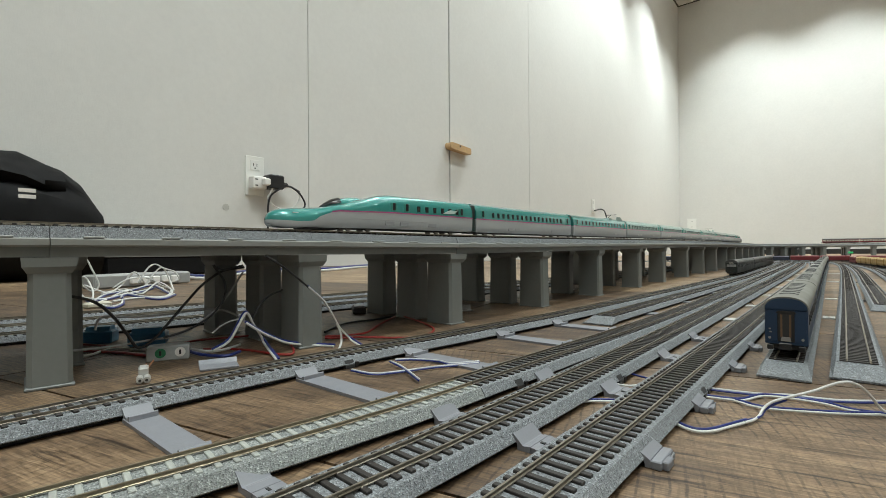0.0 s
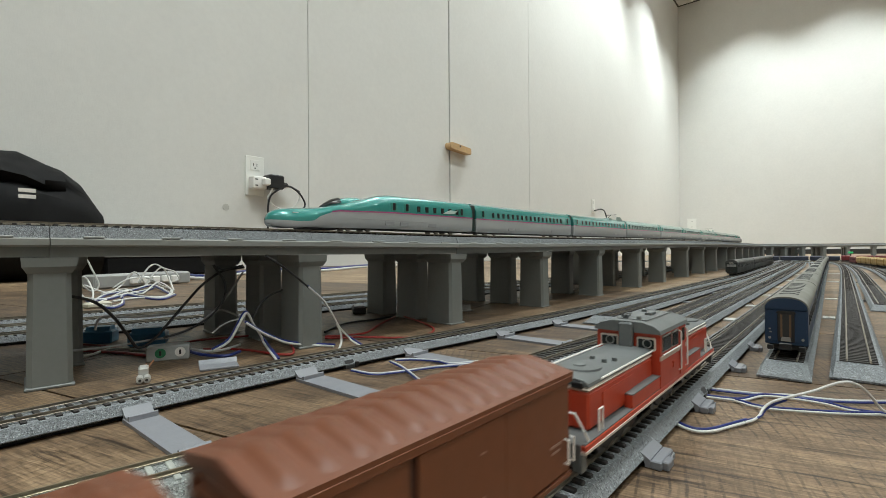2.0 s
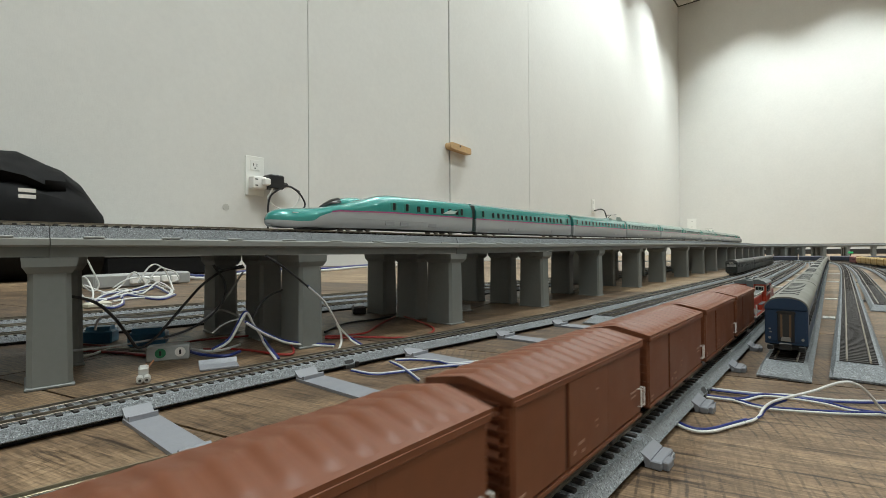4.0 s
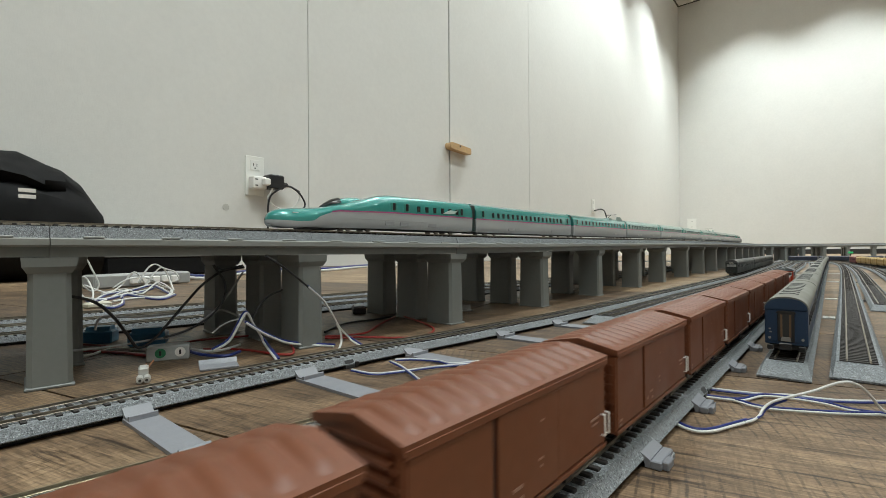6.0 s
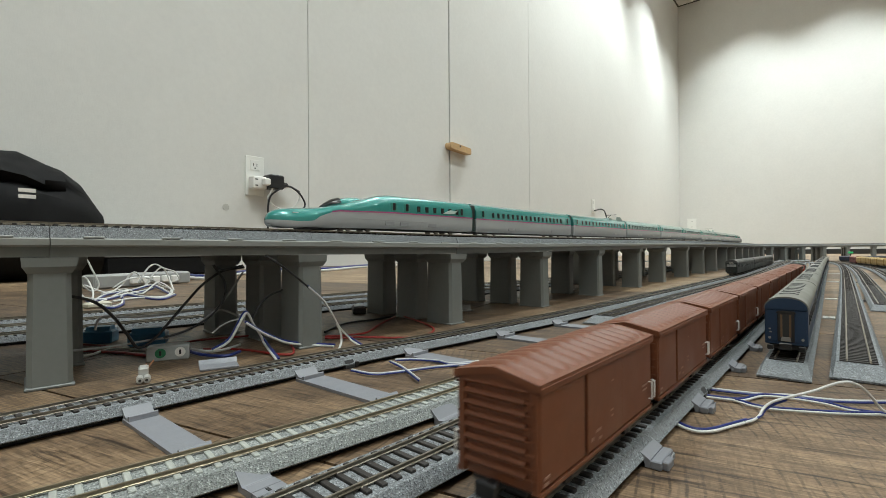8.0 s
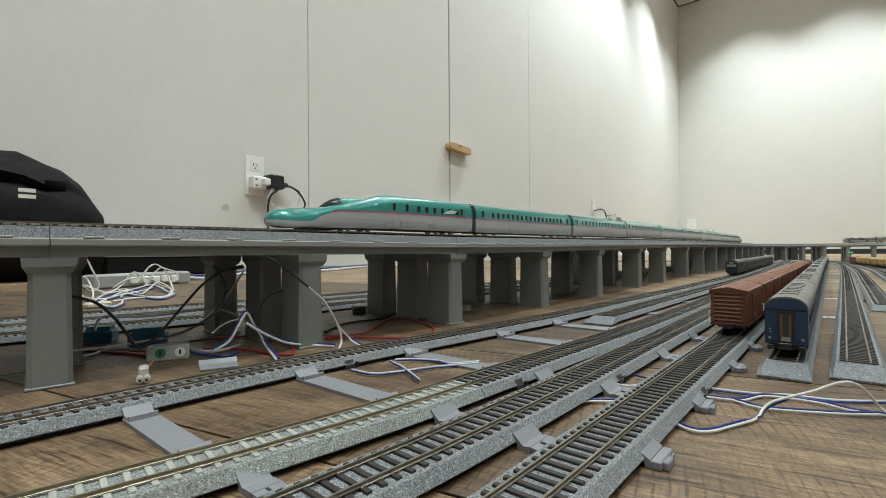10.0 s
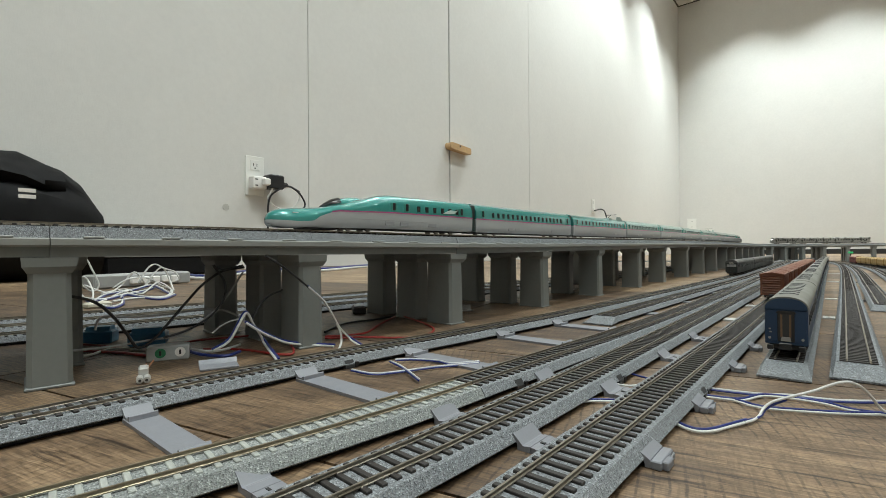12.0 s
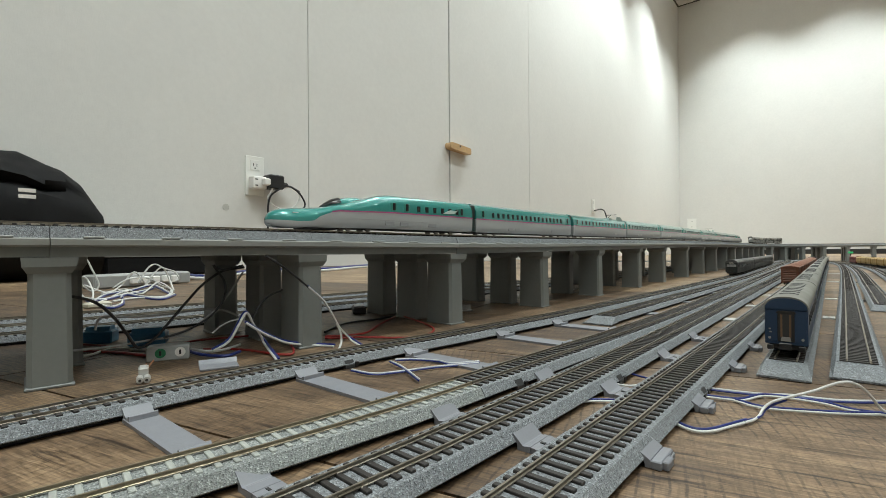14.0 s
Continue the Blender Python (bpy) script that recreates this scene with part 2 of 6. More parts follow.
WIRE_BLUE = mat("blue_wire", (0.012, 0.025, 0.16), 0.35)
WIRE_BLACK = mat("black_wire", (0.012, 0.012, 0.014), 0.4)
WIRE_GREY = mat("grey_wire", (0.30, 0.30, 0.30), 0.45)
WIRE_RED = mat("red_wire", (0.26, 0.016, 0.012), 0.4)
PLASTIC_BLUE = mat("blue_connector", (0.04, 0.17, 0.30), 0.4, var=0.06, scale=200)
BOX_GREY = mat("pale_grey_case", (0.33, 0.335, 0.325), 0.5, var=0.06, scale=80)
DOT_GREEN = mat("green_dot", (0.02, 0.16, 0.07), 0.5)
LAMP_TRIM = mat("lamp_trim", (0.8, 0.8, 0.78), 0.4)
LAMP_GLOW = mat("lamp_glow", (0.9, 0.9, 0.85), 0.5)
LAMP_GLOW.node_tree.nodes["Principled BSDF"].inputs["Emission Color"].default_value = (1, 0.96, 0.88, 1)
LAMP_GLOW.node_tree.nodes["Principled BSDF"].inputs["Emission Strength"].default_value = 6
SIGN_GREEN = mat("green_lamp", (0.02, 0.5, 0.15), 0.5)
SIGN_GREEN.node_tree.nodes["Principled BSDF"].inputs["Emission Color"].default_value = (0.1, 0.9, 0.35, 1)
SIGN_GREEN.node_tree.nodes["Principled BSDF"].inputs["Emission Strength"].default_value = 0.12


# ---- shapes ----
class Shape:
    """Collects vertices and faces for one mesh."""

    def __init__(self):
        self.v, self.f = [], []

    def add(self, vs, fs):
        n = len(self.v)
        self.v += [tuple(p) for p in vs]
        self.f += [tuple(n + i for i in q) for q in fs]
        return self

    def box(self, x0, x1, y0, y1, z0, z1, b=0.0):
        """A box; b cuts a chamfer round its upright and top edges."""
        if b <= 0:
            vs = [(x, y, z) for z in (z0, z1) for x, y in ((x0, y0), (x1, y0), (x1, y1), (x0, y1))]
            return self.add(vs, [(3, 2, 1, 0), (4, 5, 6, 7), (0, 1, 5, 4), (1, 2, 6, 5), (2, 3, 7, 6), (3, 0, 4, 7)])
        rings = []
        for z, i in ((z0, b), (z0 + b, 0), (z1 - b, 0), (z1, b)):
            a0, a1, c0, c1 = x0 + i, x1 - i, y0 + i, y1 - i
            k = b * 0.7
            rings.append([(a0 + k, c0, z), (a1 - k, c0, z), (a1, c0 + k, z), (a1, c1 - k, z), (a1 - k, c1, z), (a0 + k, c1, z), (a0, c1 - k, z), (a0, c0 + k, z)])
        return self.loft(rings)

    def loft(self, rings, caps=True):
        """Skin over closed rings of equal length."""
        n = len(rings[0])
        fs = []
        for r in range(len(rings) - 1):
            for i in range(n):
                j = (i + 1) % n
                fs.append((r * n + i, r * n + j, (r + 1) * n + j, (r + 1) * n + i))
        if caps:
            fs.append(tuple(reversed(range(n))))
            fs.append(tuple((len(rings) - 1) * n + i for i in range(n)))
        return self.add([p for r in rings for p in r], fs)

    def prism(self, profile, y0, y1):
        """A closed profile of (x, z) drawn along y."""
        return self.loft([[(x, y, z) for x, z in profile] for y in (y0, y1)])

    def prism_x(self, profile, x0, x1):
        """A closed profile of (y, z) drawn along x."""
        return self.loft([[(x, y, z) for y, z in profile] for x in (x0, x1)])

    def sweep(self, path, profile):
        """A closed profile of (across, up) along a path of points; across is to the right of the way."""
        rings = []
        for i, p in enumerate(path):
            a, b = path[max(i - 1, 0)], path[min(i + 1, len(path) - 1)]
            dx, dy = b[0] - a[0], b[1] - a[1]
            n = math.hypot(dx, dy) or 1
            rings.append([(p[0] + u * dy / n, p[1] - u * dx / n, p[2] + w) for u, w in profile])
        return self.loft(rings)

    def tube(self, pts, r, sides=8):
        rings = []
        s = None
        for i, p in enumerate(pts):
            d = (Vector(pts[min(i + 1, len(pts) - 1)]) - Vector(pts[max(i - 1, 0)])).normalized()
            if s is None:
                s = d.cross(Vector((0.13, 0.21, 0.97)))
            s = (s - d * s.dot(d)).normalized()
            u = s.cross(d)
            rings.append([tuple(Vector(p) + r * (math.cos(k * math.tau / sides) * s + math.sin(k * math.tau / sides) * u)) for k in range(sides)])
        return self.loft(rings)

    def disc_x(self, x0, x1, y, z, r, n=18):
        """A short cylinder whose axis runs along x."""
        return self.loft([[(x, y + r * math.cos(k * math.tau / n), z + r * math.sin(k * math.tau / n)) for k in range(n)] for x in (x0, x1)])

    def disc_y(self, y0, y1, x, z, r, n=18):
        return self.loft([[(x + r * math.cos(k * math.tau / n), y, z + r * math.sin(k * math.tau / n)) for k in range(n)] for y in (y0, y1)])

    def disc_z(self, z0, z1, x, y, r, n=20, top=1.0):
        return self.loft([[(x + q * math.cos(k * math.tau / n), y + q * math.sin(k * math.tau / n), z) for k in range(n)] for z, q in ((z0, r), (z1, r * top))])

    def mesh(self, name, material, smooth=False):
        me = bpy.data.meshes.new(name)
        me.from_pydata(self.v, [], self.f)
        bm = bmesh.new()
        bm.from_mesh(me)
        bmesh.ops.recalc_face_normals(bm, faces=bm.faces)
        bm.to_mesh(me)
        bm.free()
        me.materials.append(material)
        if smooth:
            for p in me.polygons:
                p.use_smooth = True
            me.set_sharp_from_angle(angle=radians(38))
        return me


def part(name, shape, material, parent, label="", smooth=False):
    """One mesh object under a thing or a part."""
    me = shape if isinstance(shape, bpy.types.Mesh) else shape.mesh(name, material, smooth)
    ob = new(name, me)
    ob.parent = parent
    return tagged(ob, label)


def thing(name, label, category, group="", m=None):
    ob = new(name)
    ob.empty_display_size = 0.01
    if m is not None:
        ob.matrix_basis = m
    return tagged(ob, label, category, group)


def solo(name, shape, material, label, category, group="", kind="", smooth=False):
    return tagged(new(name, shape.mesh(name, material, smooth)), label, category, group, kind)


def curve(points, step):
    """A smooth line through points, cut into steps of about that length."""
    out = []
    P = [Vector(p) for p in points]
    P = [P[0] * 2 - P[1]] + P + [P[-1] * 2 - P[-2]]
    for i in range(1, len(P) - 2):
        a, b, c, d = P[i - 1:i + 3]
        n = max(1, round((c - b).length / step))
        for k in range(n):
            t = k / n
            out.append(tuple(0.5 * ((2 * b) + (c - a) * t + (2 * a - 5 * b + 4 * c - d) * t * t + (3 * b - a - 3 * c + d) * t ** 3)))
    out.append(tuple(P[-2]))
    return out


class Path:
    """A line on the plan with its length, to set things along it."""

    def __init__(self, points, step=0.02):
        self.p = curve(points, step)
        self.s = [0.0]
        for a, b in zip(self.p, self.p[1:]):
            self.s.append(self.s[-1] + (Vector(b) - Vector(a)).length)
        self.length = self.s[-1]

    def at(self, s):
        s = min(max(s, 0.0), self.length)
        i = min(max(int(np.searchsorted(self.s, s)) - 1, 0), len(self.p) - 2)
        a, b = Vector(self.p[i]), Vector(self.p[i + 1])
        t = (s - self.s[i]) / max(self.s[i + 1] - self.s[i], 1e-9)
        return a.lerp(b, t), (b - a).normalized()

    def stand(self, s, lift=0.0):
        """The pose of a thing whose own way forward is +y."""
        p, d = self.at(s)
        return pose(p.x, p.y, p.z + lift, 0, 0, math.degrees(math.atan2(-d.x, d.y)))

    def car(self, s, half, lift=0.0):
        """The pose of a vehicle that stands with two bogies on the line."""
        a, b = self.at(s - half)[0], self.at(s + half)[0]
        q, d = (a + b) / 2, b - a
        return pose(q.x, q.y, q.z + lift, math.degrees(math.atan2(d.z, math.hypot(d.x, d.y))), 0, math.degrees(math.atan2(-d.x, d.y)))

    def near_y(self, y):
        """The length along the line at which it first reaches that y."""
        for i in range(len(self.p) - 1):
            a, b = self.p[i][1], self.p[i + 1][1]
            if a <= y < b:
                return self.s[i] + (y - a) / (b - a) * (self.s[i + 1] - self.s[i])
        return self.length if y > self.p[-1][1] else 0.0


# ---- room ----
def build_room():
    fl = solo("floor", Shape().box(WX - 0.1, EX + 0.1, SY - 0.1, NY + 0.1, -0.12, -0.003), SUBFLOOR, "dark joints and base under brown vinyl planks", "floor", kind="structure")
    w = tagged(new("wall_west"), "off-white papered partition wall of wide panels", "wall", kind="structure")
    edges = [SY, -0.62, 1.103, 2.018, 2.908, NY]
    part("backing", Shape().box(WX - 0.12, WX - 0.012, SY, NY, 0, CZ), SEAM, w)
    for a, b in zip(edges, edges[1:]):
        g, k = (0.0052 if a == 2.018 else 0.0016), (0.0052 if b == 2.018 else 0.0016)
        part("wall_panel", Shape().box(WX - 0.0115, WX, a + g, b - k, 0.0, CZ, 0.0012), WALLPAPER, w)
    solo("wall_north", Shape().box(WX - 0.12, EX + 0.12, NY, NY + 0.12, 0, CZ), WALLPAPER, "off-white papered end wall lit by downlights", "wall", kind="structure")
    solo("wall_east", Shape().box(EX, EX + 0.12, SY, NY, 0, CZ), WALLPAPER, "off-white papered wall", "wall", kind="structure")
    solo("wall_south", Shape().box(WX - 0.12, EX + 0.12, SY - 0.12, SY, 0, CZ), WALLPAPER, "off-white papered wall", "wall", kind="structure")
    solo("ceiling", Shape().box(WX - 0.12, EX + 0.12, SY - 0.12, NY + 0.12, CZ, CZ + 0.1), CEIL, "plain white painted ceiling", "ceiling", kind="structure")
    # solid strip in the dark seam colour, drawn in place of the ceiling-edge shadow
    solo("trim", Shape().box(WX, WX + 0.018, SY, NY, CZ - 0.008, CZ).box(WX, EX, NY - 0.018, NY, CZ - 0.008, CZ), SEAM, "thin dark strip painted as the shadow line below the ceiling", "trim", kind="structure")
    # added dark strip: its colour paints the shade low on the end wall
    solo("baseboard", Shape().box(WX, EX, NY - 0.012, NY, 0.0, 0.056, 0.002), FOOT_SHADE, "dark strip standing in for shade along the foot of the end wall", "baseboard", kind="structure")
    ring = Shape().loft([[(q * math.cos(k * math.tau / 24), q * math.sin(k * math.tau / 24), z) for k in range(24)] for q, z in ((0.075, 0), (0.078, -0.006), (0.062, -0.008), (0.058, 0.0))], caps=False).mesh("trim_ring", LAMP_TRIM, True)
    glow = Shape().disc_z(-0.002, 0.0, 0, 0, 0.057).mesh("diffuser", LAMP_GLOW)
    for x, y, watts in DOWNLIGHTS + WASHERS + STREAKS:
        d = thing("ceiling_downlight", "round white recessed ceiling downlight, switched on", "lamp", "ceiling downlights", pose(x, y, CZ))
        part("trim_ring", ring, None, d)
        part("diffuser", glow, None, d)
        l = bpy.data.lights.new("downlight", "SPOT")
        l.energy, l.color, l.shadow_soft_size = watts, LAMP_COLOR, 0.06
        cone = 128 if (x, y, watts) in DOWNLIGHTS else 102 if (x, y, watts) in WASHERS else 64
        l.spot_size, l.spot_blend = radians(cone), 0.8 if cone > 100 else 1.0
        lo = new("downlight", l)
        lo.matrix_basis = pose(x, y, CZ - 0.03)
    return fl


FLOOR = build_room()


def outlet(y, z, w, h, wall="west"):
    """A double socket plate; its own x runs along the wall, its own -y out of it."""
    m = pose(WX, y, z, 0, 0, 90) if wall == "west" else pose(y, NY, z)
    t = thing("wall_socket", "ivory double power socket plate on the papered wall", "socket", "wall sockets", m)
    part("cover_plate", Shape().box(-w / 2, w / 2, -0.006, 0, -h / 2, h / 2, 0.002), PLATE, t)
    for k in (0.27, -0.20):
        zc = k * h
        s = part("socket", Shape().box(-0.019, 0.019, -0.0085, -0.006, zc - 0.019, zc + 0.019, 0.001), PLATE, t)
        for x in (-0.0065, 0.0065):
            part("slot", Shape().box(x - 0.0012, x + 0.0012, -0.0090, -0.0085, zc - 0.004, zc + 0.006), HOLE, s)
        part("slot", Shape().disc_y(-0.0090, -0.0085, 0, zc - 0.011, 0.0025, 10), HOLE, s)
    return t


# ---- tracks ----
ROADBED = [(-0.0113, 0.0019), (0.0113, 0.0019), (0.0116, 0.0023), (0.0093, 0.0055), (-0.0093, 0.0055), (-0.0116, 0.0023)]
SLEEPER_MESH = Shape().box(-0.0078, 0.0078, -0.00082, 0.00082, 0.0049, 0.00620, 0.00015).mesh("sleeper", SLEEPER)
SLEEPER_PALE_MESH = Shape().box(-0.0078, 0.0078, -0.00078, 0.00078, 0.0049, 0.00600, 0.0002).mesh("sleeper", SLEEPER_PALE)


def rail_profile(side):
    x = side * 0.00475
    return [(x - 0.00046, 0.0060), (x + 0.00046, 0.0060), (x + 0.00046, 0.0062), (x + 0.00015, 0.0064), (x + 0.00015, 0.0067), (x + 0.00029, 0.0068), (x + 0.00029, 0.0072), (x - 0.00029, 0.0072), (x - 0.00029, 0.0068), (x - 0.00015, 0.0067), (x - 0.00015, 0.0064), (x - 0.00046, 0.0062)]


def railway_track(points, s0, s1, label, near, pale=False, end_ramp=False, width=1.0):
    """A length of model track between two lengths along its line; sleepers nearer than `near` metres of line are pieces."""
    path = Path(points)
    t = thing("railway_track", label, "model track", "floor tracks")
    n = max(2, int((s1 - s0) / 0.02))
    line = [tuple(path.at(s0 + (s1 - s0) * i / n)[0]) for i in range(n + 1)]
    prof = [(u * width, w) for u, w in ROADBED]
    part("roadbed", Shape().sweep(line, prof), BALLAST_LIGHT if pale else BALLAST, t)
    # black filler below the ballast edge; its colour paints the shadow gap there
    part("underside", Shape().sweep(line, [(u * width, w) for u, w in ((-0.0084, 0), (0.0084, 0), (0.0084, 0.0020), (-0.0084, 0.0020))]), BLACK_PL, t)
    if end_ramp:
        p, d = path.at(s0)
        r = Shape()
        lo = [(-0.0116 * width, 0.0004), (0.0116 * width, 0.0004), (0.0117 * width, 0.0010), (0.0102 * width, 0.0013), (-0.0102 * width, 0.0013), (-0.0117 * width, 0.0010)]
        q = p - d * 0.016
        rings = [[(c.x + u * d.y, c.y - u * d.x, w) for u, w in pr] for c, pr in ((q, lo), (p + d * 0.0, [(u, w - 0.0001) for u, w in prof]))]
        part("end_ramp", r.loft(rings), BALLAST, t)
    for side in (-1, 1):
        part("rail", Shape().sweep(line, [(u * width, w) for u, w in rail_profile(side)]), RAIL if pale else RAIL_BROWN, t, smooth=False)
    pitch = 0.0045 if pale else 0.0044
    me = SLEEPER_PALE_MESH if pale else SLEEPER_MESH
    far = Shape()
    s = s0 + 0.002
    while s < s1:
        if s - s0 < near:
            o = part("sleeper", me, None, t)
            o.matrix_basis = path.stand(s) @ Matrix.Diagonal((width, 1, 1, 1))
        elif s < s0 + 2.4:
            p, d = path.at(s)
            a, b = Vector((d.y, -d.x, 0)) * 0.0078 * width, d * 0.00082
            far.add([tuple(p + i * a + j * b + Vector((0, 0, z))) for z in (0.0053, 0.0061) for i, j in ((-1, -1), (1, -1), (1, 1), (-1, 1))], [(4, 5, 6, 7), (0, 1, 5, 4), (1, 2, 6, 5), (2, 3, 7, 6), (3, 0, 4, 7)])
        s += pitch
    if far.v:
        tagged(part("distant_sleeper", far, SLEEPER, t), kind="stuff")
    # rail joiners at the ends of each length of track
    s = s0 + 0.135
    while s < min(s1, s0 + 1.2):
        for side in (-1, 1):
            j = part("rail_joiner", Shape().box(side * 0.00475 * width - 0.0008, side * 0.00475 * width + 0.0008, -0.003, 0.003, 0.0061, 0.0067, 0.0002), JOINER, t)
            j.matrix_basis = path.stand(s)
        s += 0.248
    return t, path


A_PTS = [(-0.058, -0.30, 0), (-0.0545, -0.1, 0), (-0.0521, 0.05, 0), (-0.0515, 0.10, 0), (-0.0505, 0.2, 0), (-0.0495, 0.3, 0), (-0.0485, 0.4, 0), (-0.0465, 0.7, 0), (-0.0455, 1.0, 0), (-0.0455, 1.5, 0), (-0.06, 2.2, 0), (-0.12, 3.2, 0)]
B_PTS = [(-0.098, -0.25, 0), (-0.0905, -0.05, 0), (-0.0872, 0.05, 0), (-0.0848, 0.09, 0), (-0.0832, 0.16, 0), (-0.0825, 0.3, 0), (-0.0815, 0.7, 0), (-0.080, 1.4, 0), (-0.09, 2.2, 0), (-0.14, 3.2, 0)]
C_PTS = [(-0.165, -0.25, 0), (-0.1385, -0.04, 0), (-0.1305, 0.015, 0), (-0.1232, 0.06, 0), (-0.1170, 0.11, 0), (-0.1140, 0.16, 0), (-0.1115, 0.21, 0), (-0.1050, 0.36, 0), (-0.103, 0.6, 0), (-0.108, 1.2, 0), (-0.12, 2.2, 0), (-0.16, 3.2, 0)]
D_PTS = [(-0.203, -0.35, 0), (-0.203, -0.1, 0), (-0.2020, 0.05, 0), (-0.2010, 0.1, 0), (-0.1975, 0.16, 0), (-0.1865, 0.25, 0), (-0.1755, 0.37, 0), (-0.167, 0.6, 0), (-0.160, 0.9, 0), (-0.158, 1.2, 0), (-0.178, 2.2, 0), (-0.21, 3.2, 0)]
C2_PTS = [(-0.1425, 0.36, 0), (-0.1400, 0.5, 0), (-0.132, 0.9, 0), (-0.130, 1.2, 0), (-0.145, 2.2, 0), (-0.18, 3.2, 0)]
E_PTS = [(-0.0178, 0.272, 0), (-0.0183, 0.5, 0), (-0.0200, 0.9, 0), (-0.0215, 1.4, 0), (-0.024, 2.1, 0), (-0.06, 2.8, 0)]
F_PTS = [(0.0084, 0.287, 0), (0.0120, 0.56, 0), (0.0170, 1.0, 0), (0.0215, 1.6, 0), (0.012, 2.2, 0), (-0.04, 2.8, 0)]
G_PTS = [(0.0365, 0.60, 0), (0.0405, 0.95, 0), (0.045, 1.5, 0), (0.034, 2.1, 0), (-0.02, 2.7, 0)]
H_PTS = [(0.36, 0.30, 0), (0.21, 0.95, 0), (0.115, 1.6, 0), (0.060, 2.05, 0), (-0.01, 2.6, 0)]
I_PTS = [(0.072, 0.62, 0), (0.078, 1.0, 0), (0.083, 1.5, 0), (0.07, 1.95, 0), (0.02, 2.5, 0)]
BACK1_PTS = [(-0.43, -0.3, 0), (-0.418, 0.05, 0), (-0.392, 0.25, 0), (-0.37, 0.5, 0), (-0.352, 1.0, 0), (-0.36, 2.2, 0), (-0.38, 2.9, 0)]
BACK2_PTS = [(-0.53, -0.3, 0), (-0.515, 0.1, 0), (-0.485, 0.3, 0), (-0.44, 0.6, 0), (-0.41, 1.0, 0), (-0.41, 2.2, 0), (-0.42, 2.9, 0)]
BACK3_PTS = [(-0.48, -0.3, 0), (-0.465, 0.08, 0), (-0.437, 0.28, 0), (-0.405, 0.55, 0), (-0.381, 1.0, 0), (-0.385, 2.2, 0), (-0.40, 2.9, 0)]
LADDER_PTS = [(-0.30, 1.9, 0), (-0.16, 2.25, 0), (-0.03, 2.5, 0), (0.16, 2.62, 0), (0.5, 2.66, 0), (1.4, 2.66, 0)]
CROSS_PTS = [(-0.9, 2.35, 0), (-0.45, 2.42, 0), (0, 2.47, 0), (0.6, 2.49, 0), (1.6, 2.49, 0)]

railway_track([(-0.07775, -1.40, 0), (-0.07375, -1.20, 0), (-0.0650, -0.70, 0), (-0.058, -0.30, 0), (-0.0563, -0.20, 0)], 0.0, 1.099, "single model railway track leading up from behind", 0.0)
_, PATH_A = railway_track(A_PTS, 0.10, 3.4, "single model railway track with brown sleepers on grey ballast", 1.0)
railway_track(B_PTS, 0.18, 3.4, "single model railway track with brown sleepers on grey ballast", 0.9)
C_PATH = Path(C_PTS)
CS = C_PATH.near_y(0.148)
railway_track(C_PTS, 0.12, CS, "model railway track with pale concrete sleepers on light ballast", 1.0, pale=True)
railway_track(C_PTS, CS + 0.0004, 3.4, "model railway track with dark sleepers beyond the concrete length", 0.8)
_, PATH_D = railway_track(D_PTS, 0.12, 3.5, "model railway track running beside the viaduct", 1.1)
railway_track(C2_PTS, 0.012, 2.7, "siding that starts with a sloping ballast end", 0.3, end_ramp=True)
_, PATH_E = railway_track(E_PTS, 0.0, 2.5, "stub track that holds the blue coaches", 0.4, end_ramp=True, width=0.86)
_, PATH_F = railway_track(F_PTS, 0.0, 2.5, "empty stub track with grey ballast end", 0.5, end_ramp=True, width=0.88)
railway_track(G_PTS, 0.0, 2.1, "empty stub track farther along the floor", 0.3, end_ramp=True, width=0.95)
_, PATH_H = railway_track(H_PTS, 0.0, 2.3, "track crossing the yard under the hopper train", 0.0)
railway_track(I_PTS, 0.0, 1.9, "empty yard track with grey ballast", 0.0, end_ramp=True)
_, PATH_BACK1 = railway_track(BACK1_PTS, 0.0, 3.1, "track behind the viaduct piers", 0.7)
railway_track(BACK2_PTS, 0.0, 3.1, "track behind the viaduct near the wall", 0.0)
railway_track(BACK3_PTS, 0.0, 3.1, "track behind the viaduct between two others", 0.0)
railway_track(LADDER_PTS, 0.0, 1.9, "curved lead track across the yard throat", 0.0)
_, PATH_CROSS = railway_track(CROSS_PTS, 0.0, 2.5, "track across the far end of the yard", 0.0)


# ---- grey clips that hold the tracks apart ----
def spacer(xa, xb, y, depth, group, flat=False, material=None):
    """A flat plate with a sloping lip at each end that grips the ballast edge."""
    t = thing("track_spacer", "grey plastic plate clipped between two tracks", "track clip", group)
    w = xb - xa
    part("plate", Shape().prism([(xa + 0.0005, 0), (xb - 0.0005, 0), (xb - 0.0005, 0.0013), (xb - 0.005, 0.0013), (xa + 0.005, 0.0013), (xa + 0.0005, 0.0013)], y, y + depth), material or CLIP_GREY, t)
    for e, sg in () if flat else ((xa, 1), (xb, -1)):
        part("lip", Shape().prism([(e - sg * 0.0018, 0.0040), (e - sg * 0.0010, 0.0045), (e + sg * 0.0022, 0.0021), (e + sg * 0.0045, 0.0020), (e + sg * 0.0058, 0.0031), (e + sg * 0.0064, 0.0029), (e + sg * 0.0066, 0.0012), (e + sg * 0.0004, 0.0012)], y + 0.0004, y + depth - 0.0004), CLIP_GREY, t)
    return t


